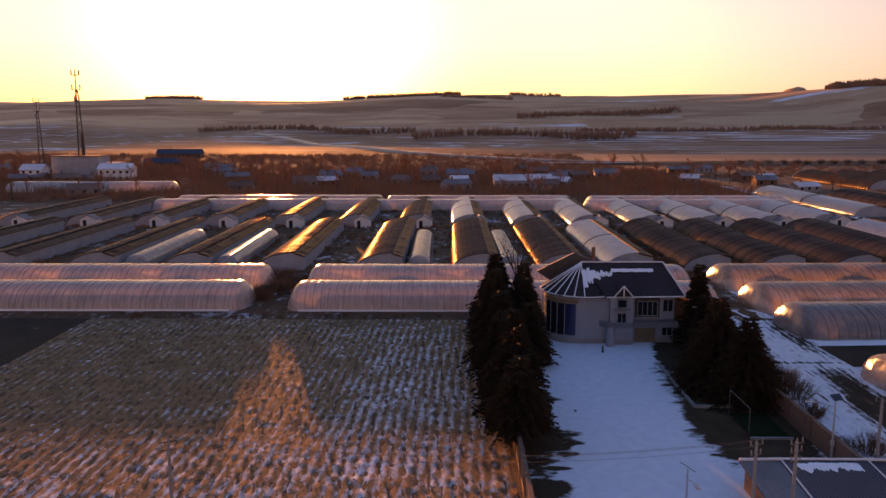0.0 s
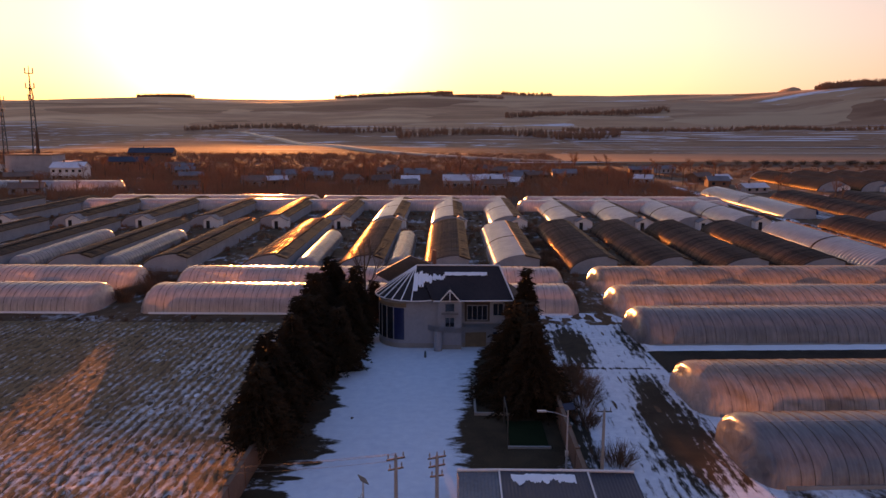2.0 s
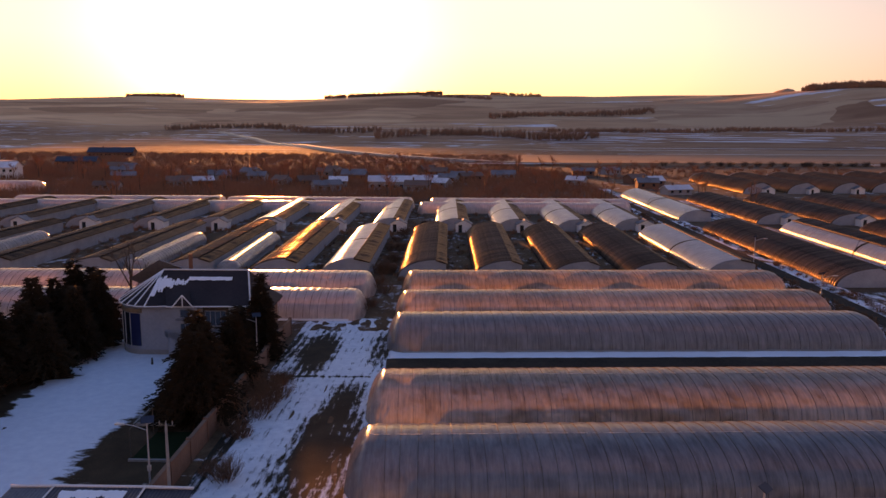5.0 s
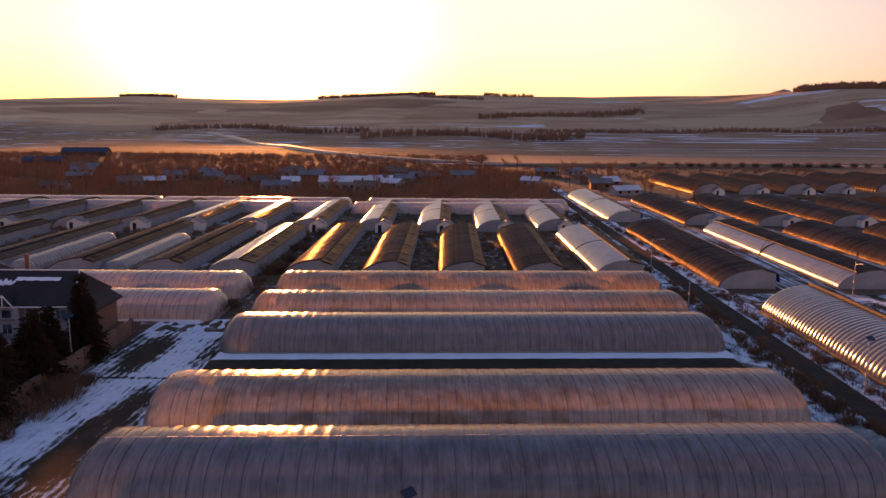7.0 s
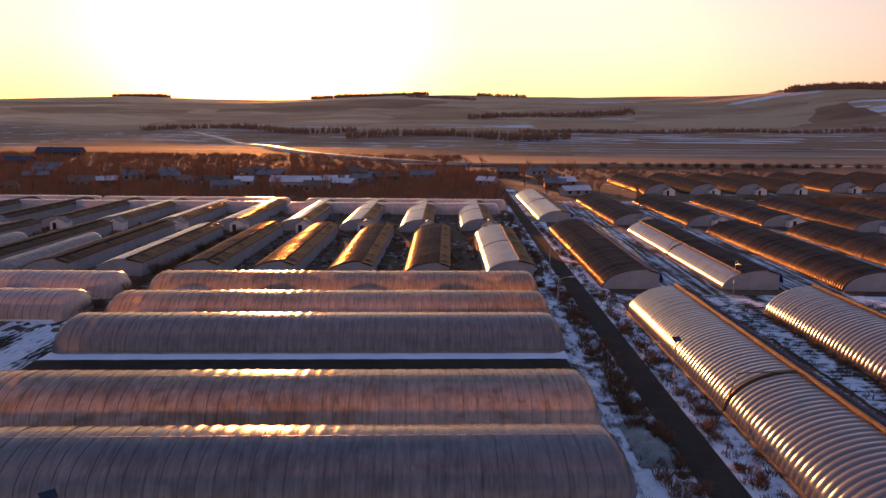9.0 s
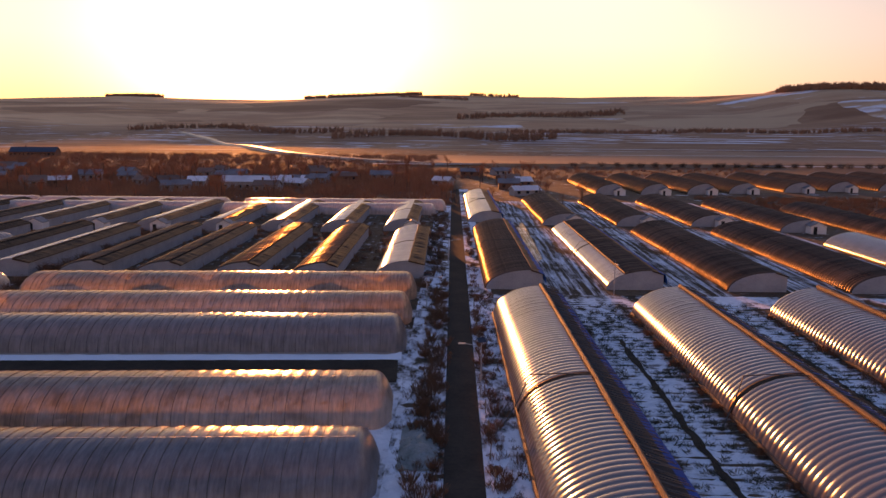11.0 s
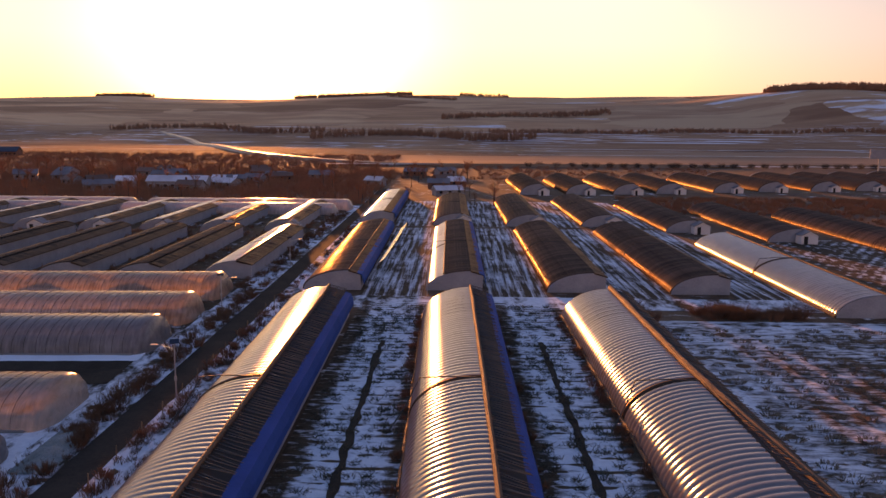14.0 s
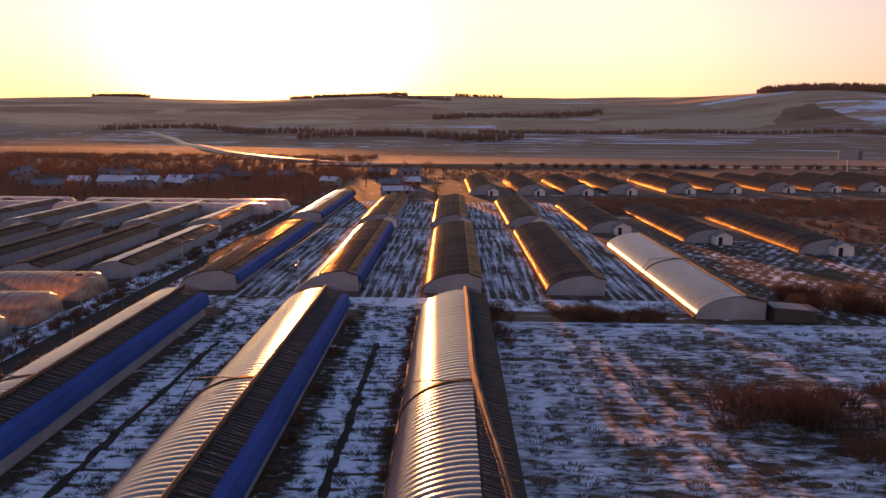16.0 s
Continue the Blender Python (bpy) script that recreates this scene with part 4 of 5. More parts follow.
def tuft_field(name, spots, material, label, category, blades=16, size=0.5, seed=3, lean=0.7, thick=1.0):
    """Many small dry tufts in one mesh."""
    rnd = random.Random(seed)
    v, f = [], []
    for x, y, s in spots:
        for _ in range(blades):
            a, r = rnd.random() * 2 * math.pi, rnd.random() ** 0.5 * size * s
            c = Vector((x + math.cos(a) * r, y + math.sin(a) * r, 0.0))
            d = Vector((rnd.uniform(-lean, lean), rnd.uniform(-lean, lean), 1)).normalized()
            twig(v, f, c, c + d * size * s * (0.5 + rnd.random() * 0.8), 0.03 * s * thick, 0.012 * s * thick)
    return solid(name, mesh(name, v, f, material), material, None, label, category, "", "stuff")


def garden_clumps(spots):
    """Low rings of dry stalks with snow in their middle, in one mesh."""
    r = random.Random(7)
    v, f = [], []
    for x, y, s in spots:
        for _ in range(70):
            a = r.random() * 2 * math.pi
            d = Vector((math.cos(a), 0.8 * math.sin(a), 0))
            foot = Vector((x, y, 0.02)) + d * s * (0.45 + 0.35 * r.random())
            tip = foot + d * s * r.uniform(-0.1, 0.35) + Vector((r.uniform(-0.12, 0.12), r.uniform(-0.12, 0.12), s * (0.12 + 0.22 * r.random())))
            twig(v, f, foot, tip, 0.035, 0.02)
    return solid("garden_clumps", mesh("garden_clumps", v, f, TUFT), TUFT, None, "dry vegetable clumps in rows under snow", "clumps", "", "stuff")


# ---- farmyard: house ----
house = thing("house", pose(13.4, 87.8, 0, 0, 0, 1.0), "two-storey pale rendered house with dark slate snow-patched roof", "house")
# walls: right block, and the rounded bay at the left
bay = [(3.6 - 3.5 * math.cos(a), 4.4 - 3.9 * math.sin(a)) for a in steps(-0.5, math.pi / 2, 14)]
outline = bay + [(7.4, 0.5), (7.4, -0.1), (10.2, -0.1), (10.2, 0.9), (15.4, 0.9), (15.4, 10.0), (1.0, 10.0)]
wall_mesh = loft([[(x, y, 0) for x, y in outline], [(x, y, 6.1) for x, y in outline]])
part("wall", wall_mesh, house, "", None, WALL_HOUSE)
part("plinth", loft([[(x * 1.006 - 0.05, y * 1.006 - 0.06, 0) for x, y in outline], [(x * 1.006 - 0.05, y * 1.006 - 0.06, 0.55) for x, y in outline]]), house, "grey plinth", None, CONCRETE)
GLASS_BLUE = surface("blue_panel", (0.01, 0.018, 0.06), (0.018, 0.03, 0.09), 0.5, 0.2, 0.002, spec=0.6)
# curved bay glazing in panels, with mullions and a blue-black solid panel
for i, (a0, a1) in enumerate(((0.28, 0.55), (0.56, 0.83), (0.84, 1.11), (1.12, 1.50))):
    arcp = [(3.6 - 3.56 * math.cos(a), 4.4 - 3.96 * math.sin(a)) for a in steps(a0, a1, 5)]
    arcq = [(3.6 - 3.50 * math.cos(a), 4.4 - 3.90 * math.sin(a)) for a in steps(a0, a1, 5)]
    ring = arcp + arcq[::-1]
    w = part("window", loft([[(x, y, 1.0) for x, y in ring], [(x, y, 4.9) for x, y in ring]]), house, "tall dark curved window", None, GLASS_DARK if i < 3 else GLASS_BLUE)
    x, y = arcp[0]
    part("mullion", tube([(x, y - 0.03, 0.95), (x, y - 0.03, 4.95)], 0.05, 5), w, "", None, METAL)
part("lintel", loft([[(3.6 - (3.5 + k) * math.cos(a), 4.4 - (3.9 + k) * math.sin(a), z) for k, z in ((0.0, 5.0), (0.12, 5.0), (0.12, 5.45), (0.0, 5.45))] for a in steps(0.2, math.pi / 2, 10)]), house, "brown timber band over the bay", None, SLAT)
# roof: long hipped part and the fan over the bay
APEX, R1 = (4.7, 5.2, 9.2), (15.0, 5.2, 9.2)
part("roof", join(
    ([APEX, R1, (16.4, 0.0, 6.0), (6.8, -0.4, 6.0), (16.4, 10.8, 6.0), (2.0, 10.8, 6.0)], [(0, 3, 2, 1), (1, 2, 4), (0, 1, 4, 5)]),
    ([APEX, R1, (16.4, 0.0, 5.85), (6.8, -0.4, 5.85), (16.4, 10.8, 5.85), (2.0, 10.8, 5.85)], [(3, 2, 4, 5)]),
    ([(16.4, 0.0, 6.0), (16.4, 10.8, 6.0), (16.4, 10.8, 5.85), (16.4, 0.0, 5.85), (6.8, -0.4, 6.0), (6.8, -0.4, 5.85)], [(0, 1, 2, 3), (4, 0, 3, 5)])), house, "dark slate-grey sheet roof", None, ROOF_SLATE)
fan = [(4.7 - 5.1 * math.cos(a), 5.0 - 5.4 * math.sin(a)) for a in steps(-0.75, 1.98, 11)]
for i in range(len(fan) - 1):
    (xa, ya), (xb, yb) = fan[i], fan[i + 1]
    part("roof_panel", ([APEX, (xa, ya, 5.95), (xb, yb, 5.95), (xa, ya, 5.82), (xb, yb, 5.82), (4.7, 5.2, 9.0)], [(0, 1, 2), (1, 3, 4, 2), (5, 4, 3)]), house, "", None, ROOF_SLATE)
    if 2 < i < 10:
        part("roof_rib", tube([(4.7, 5.15, 9.24), (xa, ya, 6.02)], 0.07, 4), house, "white rib of old snow", None, SNOW)
part("pediment", ([(1.5, 9.2, 6.0), (3.9, 5.9, 10.3), (6.6, 6.2, 9.25), (1.5, 9.6, 6.0), (3.9, 6.3, 10.3), (6.6, 6.6, 9.25), (-0.6, 7.6, 7.6), (-0.6, 8.0, 7.6)], [(0, 2, 1), (3, 4, 5), (1, 2, 5, 4), (0, 1, 6), (3, 7, 4), (1, 4, 7, 6), (0, 6, 7, 3), (0, 3, 5, 2)]), house, "raised roof peak, its edge in sun", None, ROOF_GREY)
part("ridge_cap", tube([(4.7, 5.2, 9.25), (15.0, 5.2, 9.25)], 0.10, 6), house, "pale ridge cap", None, WALL_WHITE)
part("hip_cap", tube([(15.0, 5.2, 9.25), (16.4, 0.0, 6.05)], 0.10, 6), house, "", None, WALL_WHITE)
part("gutter", tube([(6.8, -0.45, 5.95), (16.45, -0.05, 5.95)], 0.09, 6), house, "pale gutter", None, WALL_WHITE)
part("gutter", tube([(x, y, 5.93) for x, y in fan[2:]], 0.08, 6), house, "pale gutter", None, WALL_WHITE)
# old snow on the roof's front slope
def on_roof(x, k):
    return (x, 5.2 - 5.5 * k - 0.05, 9.2 - 3.2 * k + 0.05)
rnd = random.Random(5)
part("snow_patch", loft([[on_roof(x, 0.20 + 0.02 * wobble(x, 1, 2, scale=2)), tuple(c + d for c, d in zip(on_roof(x, 0.24), (0, 0, 0.10))), on_roof(x, 0.30 + 0.03 * wobble(x, 6, 2, scale=3))] for x in steps(8.2, 13.4, 24)], True, True), house, "thin strip of old snow", None, SNOW)
for i in range(22):
    x = 4.4 + 0.17 * i + 0.1 * rnd.random()
    k0, k1 = 0.24 + 0.10 * rnd.random() - (0.06 if i < 8 else 0), 0.62 - 0.018 * i + 0.16 * rnd.random()
    part("snow_patch", loft([[tuple(c + d for c, d in zip(on_roof(x + 0.09, k), (s * 0.11, 0, h))) for s, h in ((-1, 0), (0, 0.07), (1, 0))] for k in steps(k0, max(k1, k0 + 0.1), 3)]), house, "", None, SNOW)
# dormer with white trim, windows, balcony, door
dx = 8.8
part("dormer", ([(dx - 1.0, -0.75, 6.1), (dx + 1.0, -0.75, 6.1), (dx, -0.75, 7.3), (dx, 2.2, 7.35)], [(0, 1, 2), (0, 2, 3), (1, 3, 2)]), house, "", None, ROOF_SLATE)
for sx in (-1, 0, 1):
    part("dormer_trim", tube([(dx + sx * 1.25, -0.8, 5.95), (dx, -0.8, 7.4)], 0.07, 5), house, "white trim board", None, WALL_WHITE)
part("small_roof", boxes((dx - 1.0, dx + 1.0, -0.55, -0.05, 4.35, 4.5)), house, "", None, ROOF_GREY)
def window(x0, x1, z0, z1, y, bars=2):
    w = part("window", boxes((x0, x1, y - 0.03, y + 0.10, z0, z1)), house, "dark window", None, GLASS_DARK)
    for z in (z0, z1):
        part("frame", boxes((x0 - 0.05, x1 + 0.05, y - 0.08, y + 0.02, z - 0.04, z + 0.04)), w, "", None, WALL_HOUSE)
    for x in steps(x0, x1, bars):
        part("frame", boxes((x - 0.03, x + 0.03, y - 0.08, y + 0.02, z0, z1)), w, "", None, WALL_HOUSE)
window(dx - 0.55, dx + 0.55, 2.75, 3.95, -0.13, 2)
window(dx - 0.55, dx + 0.55, 4.6, 5.6, -0.13, 1)
# no real recess: a flat dark panel paints its shade
part("loggia_shade", boxes((10.6, 13.6, 0.80, 0.93, 3.2, 5.7)), house, "flat dark brown panel painted as the balcony recess's shade", None, BARK)
window(10.9, 13.3, 3.4, 5.2, 0.76, 4)
window(14.0, 15.2, 3.9, 5.4, 0.86, 2)
window(14.0, 15.2, 0.9, 2.2, 0.86, 2)
part("balcony", loft([[(x, y, 2.35), (x, y - 0.02, 3.0)] for x, y in ((6.2, 0.2), (7.0, -1.0), (9.5, -1.3), (12.5, -0.9), (15.4, -0.9), (15.4, 0.9), (9.5, 0.9))], True, True), house, "curved pale balcony parapet", None, WALL_HOUSE)
part("balcony_post", tube([(7.4, -0.6, 0), (7.4, -0.6, 2.4)], 0.5, 12), house, "", None, WALL_HOUSE)
part("door", boxes((10.7, 13.2, 0.82, 0.95, 0.1, 2.3)), house, "brown timber door under the balcony", None, SLAT)
part("side_wing", boxes((15.42, 17.6, 2.0, 9.0, 0, 5.0)), house, "red-brown brick side wing", None, BRICK)
part("wing_roof", loft([[(15.2, y, 6.9), (18.2, y, 5.1), (18.2, y, 4.95), (15.2, y, 6.7)] for y in (1.4, 9.6)]), house, "", None, ROOF_SLATE)
part("chimney", tube([(6.9, 8.6, 7.0), (6.9, 8.6, 10.6)], 0.26, 8), house, "tall rusty flue pipe", None, BRICK)
solid("fire_hydrant", tube([(0, 0, 0), (0, 0, 0.75)], [0.14, 0.10], 8), ROPE, pose(19.4, 84.6, 0), "short dark post standing in the snow", "post")

# ---- yard walls, in bays between piers ----
def yard_wall(name, x, y0, y1, height, material, label):
    w = thing(name, pose(x, y0, 0), label, "wall", "", "structure")
    n = int((y1 - y0) / 4)
    bayl = (y1 - y0) / n
    me = mesh("wall_bay", *join(boxes((-0.12, 0.12, 0.18, bayl - 0.18, 0, height)), boxes((-0.17, 0.17, 0.18, bayl - 0.18, height, height + 0.10))), material)
    pier = mesh("pier", *boxes((-0.2, 0.2, -0.18, 0.18, 0, height + 0.2)), material)
    for i in range(n):
        part("wall_bay", me, w, "", pose(0, i * bayl, 0))
        part("pier", pier, w, "", pose(0, i * bayl, 0))
    part("pier", pier, w, "", pose(0, n * bayl, 0))
yard_wall("wall_west", 7.15, 36, 97, 2.1, BRICK, "long rendered brick yard wall with piers")
yard_wall("wall_east", 32.2, 51, 98, 1.9, BRICK, "long reddish yard wall with piers")

# ---- trees of the yard ----
rnd = random.Random(11)
for i, (y, h) in enumerate(((57.0, 8.2), (60.0, 9.8), (64.5, 7.6), (68.0, 9.2), (72.5, 8.0), (76.0, 9.4), (80.5, 8.3), (84.0, 10.2), (88.5, 9.0), (92.5, 10.6), (97.0, 8.8))):
    spruce(7.3 + 0.6 * rnd.uniform(-1, 1), y, h, 3.3 + 0.5 * rnd.random(), 100 + i, None, 1.6 + 0.6 * rnd.random())
for i, (x, y, h) in enumerate(((10.4, 86.0, 8.8), (10.6, 91.5, 9.6), (10.2, 79.5, 7.2))):
    spruce(x, y, h, 3.2, 140 + i, None, 1.0)
JUNIPER = surface("rusty_juniper", (0.022, 0.013, 0.007), (0.062, 0.034, 0.018), 1.0, 0.9, 0.02, vary=0.2, spec=0.06)
for x, y, h, r, tone, s in ((30.0, 68.5, 8.4, 4.7, JUNIPER, 1), (28.6, 73.0, 9.4, 5.0, JUNIPER, 2), (30.4, 78.0, 8.2, 4.0, JUNIPER, 3), (31.2, 87.5, 10.2, 2.7, NEEDLE, 4), (30.2, 82.0, 7.6, 2.4, NEEDLE, 5), (11.6, 103.0, 5.4, 1.3, NEEDLE, 6)):
    spruce(x, y, h, r, 300 + s, tone, 0.4, "broad rusty-green conifer in the yard" if tone == JUNIPER else "slender dark spruce beside the house")
poplar = thing("bare_tree", pose(10.6, 100.5, 0), "leafless poplar rising behind the spruces", "tree")
part("trunk", tube([(0, 0, 0), (0.1, 0, 5), (0, 0.1, 11.5)], [0.22, 0.15, 0.03], 7), poplar, "", None, BARK)
part("crown", bare_crown(12.5, 21, 3, 3), poplar, "", None, BARK)

# ---- yard surfaces ----
patch("green_mat", 27.4, 30.6, 59.8, 65.2, surface("green_mat", (0.006, 0.014, 0.006), (0.011, 0.026, 0.010), 2, 0.95, 0.01, spec=0.05), "dark green artificial grass mat", "mat", None, 1.0, 0.16)
solid("kerb", join(boxes((24.6, 24.8, 67, 80, 0, 0.28)), boxes((24.6, 28.4, 66.8, 67.0, 0, 0.28)), boxes((27.2, 30.8, 59.5, 59.7, 0, 0.2))), CONCRETE, None, "low white kerb round the planted bed", "kerb", "", "structure")
goal = thing("goal_frame", pose(27.2, 62.5, 0.1), "rusty steel goal frame on the mat", "goal")
part("post", tube([(0, -2.4, 0), (0, -2.4, 2.4)], 0.05, 6), goal, "", None, ROPE)
part("post", tube([(0, 2.4, 0), (0, 2.4, 2.4)], 0.05, 6), goal, "", None, ROPE)
part("crossbar", tube([(0, -2.4, 2.4), (0, 2.4, 2.4)], 0.05, 6), goal, "", None, ROPE)

# ---- shed with hipped roof at the yard's near end ----
shed = thing("shed", pose(22.9, 41.0, 0), "low shed with dark blue hipped roof and snow", "shed")
part("wall", boxes((0.4, 12.2, 1.0, 9.6, 0, 1.35)), shed, "", None, BRICK)
for name, x0, x1, z, material, text in (("roof", 3.0, 9.3, 2.2, ROOF_BLUE, "dark blue sheet roof"), ("side_roof", 0.0, 2.98, 2.1, ROOF_GREY, "grey corrugated end roof"), ("side_roof", 9.32, 12.6, 2.1, ROOF_BLUE, "dark blue sheet end roof")):
    n = int((x1 - x0) / 0.12)
    xs = steps(x0, x1, n)
    rows = [[(x, y, zz + 0.035 * (i % 2)) for i, x in enumerate(xs)] for y, zz in ((10.4, z - 0.25), (9.8, z), (1.0, z - 0.75), (0.9, z - 0.85), (9.8, z - 0.15))]
    part(name, loft(rows, False, False), shed, text, None, material)
part("ridge_cap", tube([(0, 9.8, 2.2), (3.0, 9.8, 2.25), (9.3, 9.8, 2.25), (12.6, 9.8, 2.2)], 0.11, 6), shed, "pale ridge cap", None, WALL_WHITE)
for x in (3.0, 9.3):
    part("verge_cap", tube([(x, 9.8, 2.25), (x, 1.0, 1.5)], 0.07, 5), shed, "", None, WALL_WHITE)
part("snow_patch", loft([[(x, 9.3 + 0.2 * wobble(x, 2, scale=3), 2.20), (x, 8.9, 2.22), (x, 8.3 + 0.5 * wobble(x, 8, scale=2.2) + 0.3 * wobble(x, 1, scale=9), 2.10), (x, 8.9, 2.15)] for x in steps(3.8, 8.3, 60)]), shed, "melting snow", None, SNOW)

# ---- poles and lamps ----
def street_lamp(x, y, height, turn, label="solar street lamp on a thin steel pole"):
    lamp = thing("street_lamp", pose(x, y, 0, 0, 0, turn), label, "street lamp", "street lamps")
    part("pole", tube([(0, 0, 0), (0, 0, height)], [0.09, 0.05], 8), lamp, "", None, METAL)
    part("arm", tube([(0, 0, height - 0.7), (-1.0, 0, height - 0.35), (-1.7, 0, height - 0.25)], 0.035, 6), lamp, "", None, METAL)
    part("lamp_head", boxes((-2.3, -1.6, -0.12, 0.12, height - 0.30, height - 0.20)), lamp, "", None, METAL)
    panel = part("solar_panel", boxes((-0.45, 0.45, -0.3, 0.3, -0.02, 0.02)), lamp, "dark tilted solar panel", pose(0.05, 0, height + 0.12, 35, 0, 20), ROOF_BLUE)
    part("battery_box", boxes((-0.12, 0.12, -0.1, 0.1, 1.9, 2.3)), lamp, "", None, METAL)
street_lamp(31.2, 54.0, 5.7, 0)
street_lamp(31.6, 83.5, 6.0, 0)
street_lamp(115.7, 78.5, 5.8, 0, "solar street lamp beside the farm road")
street_lamp(109.0, 116.0, 5.0, 180, "solar street lamp beside the farm road")
street_lamp(112.0, 150.0, 5.6, 180, "solar street lamp beside the farm road")
street_lamp(139.0, 126.5, 5.6, 90, "thin lamp pole on the cross path")
street_lamp(71.0, 42.7, 6.6, 25, "solar street lamp beside the tunnels")
street_lamp(17.0, 44.0, 4.6, 90, "thin solar lamp pole in the courtyard")

def power_pole(x, y, height, arms, label):
    p = thing("power_pole", pose(x, y, 0), label, "power pole", "power poles")
    part("pole", tube([(0, 0, 0), (0, 0, height)], [0.15, 0.09], 8), p, "", None, CONCRETE)
    for z, w, turn in arms:
        arm = part("crossarm", boxes((-w, w, -0.035, 0.035, -0.04, 0.04)), p, "", pose(0, 0, z, 0, 0, turn), ROPE)
        for sx in (-w + 0.1, 0.0, w - 0.1):
            part("insulator", tube([(sx, 0, 0.06), (sx, 0, 0.2), (sx, 0, 0.34)], [0.03, 0.05, 0.03], 6), arm, "", None, CONCRETE)
    return p
power_pole(-14.6, 39.5, 8.4, ((8.2, 0.5, 25), (7.7, 0.45, 25)), "concrete power pole with insulators")
power_pole(19.4, 39.5, 8.4, ((8.2, 0.55, 25), (7.6, 0.45, 25)), "concrete power pole with insulators")
power_pole(21.7, 39.5, 8.4, ((8.3, 0.55, 25), (7.8, 0.5, 25), (7.2, 0.4, 20)), "concrete power pole with insulators")
power_pole(33.45, 51.8, 6.4, ((6.3, 0.55, 0),), "old concrete pole beside the yard wall")
for k in range(3):
    y0, z0 = 39.25 + 0.28 * k, (8.55, 8.5, 7.95)[k]
    solid("power_line", tube([(-14.6 + 34.0 * s, y0, z0 - 1.1 * s * (1 - s) * 4) for s in steps(0, 1, 16)], 0.009, 4), ROPE, None, "thin overhead power line between poles", "cable", "overhead lines")

# ---- weeds, shrubs and tufts about the greenhouses ----
SHRUBS = [mesh("dry_shrub", *shrub_mesh(1.7 + 0.25 * k, 1.6 + 0.2 * k, 60 + k, 60), TWIG) for k in range(4)]
THICKET = [mesh("dry_shrub", *shrub_mesh(1.5 + 0.5 * k, 2.4 + 0.3 * k, 90 + k, 90), TWIG) for k in range(3)]
WEEDS = [mesh("dry_weed", *shrub_mesh(0.8, 0.9, 80 + k, 26), TWIG) for k in range(3)]
rnd = random.Random(17)


def shrubs(spots, scale, label, meshes=None, group="dry shrubs"):
    for x, y in spots:
        s = scale * (0.7 + 0.6 * rnd.random())
        solid("dry_shrub", rnd.choice(meshes or SHRUBS), TWIG, pose(x, y, 0, 0, 0, rnd.random() * 360) @ Matrix.Diagonal((s * 1.15, s * 1.15, s, 1)), label, "shrub", group)


def brush_belt(name, spots, scale, label, meshes):
    """Close-standing dry weeds that nobody could count, in one mesh."""
    v, f = [], []
    for x, y in spots:
        s, turn, me = scale * (0.5 + 0.9 * rnd.random()), rnd.random() * 6.28, rnd.choice(meshes)
        c, d, k = math.cos(turn) * s, math.sin(turn) * s, len(v)
        v += [(x + c * p.co.x - d * p.co.y, y + d * p.co.x + c * p.co.y, p.co.z * s) for p in me.vertices]
        f += [tuple(k + i for i in q.vertices) for q in me.polygons]
    return solid(name, mesh(name, v, f, TWIG), TWIG, None, label, "weeds", "", "stuff")


def scrub(name, spots, height, label, seed, tone=None):
    """Far brown scrub, too small to tell apart: short branching stems in one mesh."""
    r = random.Random(seed)
    v, f = [], []
    for x, y in spots:
        h = height * (0.5 + 0.8 * r.random())
        for _ in range(16):
            a = Vector((x + r.uniform(-1, 1) * h * 0.7, y + r.uniform(-1, 1) * h * 0.7, 0))
            twig(v, f, a, a + Vector((r.uniform(-0.5, 0.5), r.uniform(-0.5, 0.5), 1)) * h * (0.5 + 0.5 * r.random()), 0.10, 0.03)
    return solid(name, mesh(name, v, f, tone or BRUSH), tone or BRUSH, None, label, "scrub", "", "stuff")


def scatter(x0, x1, y0, y1, n):
    return [(rnd.uniform(x0, x1), rnd.uniform(y0, y1)) for _ in range(n)]


brush_belt("roadside_weeds", scatter(109.4, 111.9, 50, 128, 170) + scatter(107.6, 111.6, 130, 240, 120), 1.15, "dense dry reddish weeds along the road", WEEDS)
brush_belt("foot_weeds", scatter(138.2, 139.1, 52, 112, 60) + scatter(157.9, 158.9, 52, 112, 60) + scatter(149.4, 150.2, 52, 112, 30), 0.8, "dry reddish weeds along the greenhouse feet", WEEDS)
brush_belt("roadside_weeds", scatter(115.8, 117.2, 52, 125, 90) + scatter(115.8, 117.2, 126, 220, 60), 0.9, "dry reddish weeds in snow along the road", WEEDS)
shrubs(scatter(178, 195, 111.5, 117, 26), 0.8, "reddish bare hedge shrub at the field's edge", THICKET)
shrubs(scatter(189, 214, 71, 80, 22) + scatter(196, 214, 66, 84, 22), 1.1, "reddish bare thicket shrub in the snowy field", THICKET)
shrubs(scatter(216, 232, 119, 132, 26), 1.1, "dark bare shrub in the snow")
shrubs(scatter(168.6, 172.0, 100, 118, 12), 0.8, "dry weeds at the greenhouse end")
shrubs(scatter(33.5, 36.0, 56, 80, 18), 0.8, "dry bramble shrub beside the yard wall")
shrubs(scatter(-48, 6, 99.5, 101.5, 30), 0.6, "dry weeds along the field's edge", WEEDS)
# brush in place of debris, planted thick to weaken the sun patch on the stubble
shrubs(scatter(-28.5, -22.5, 108, 127, 22), 0.9, "dry weeds and brushwood added between the tunnels to dim the sun")
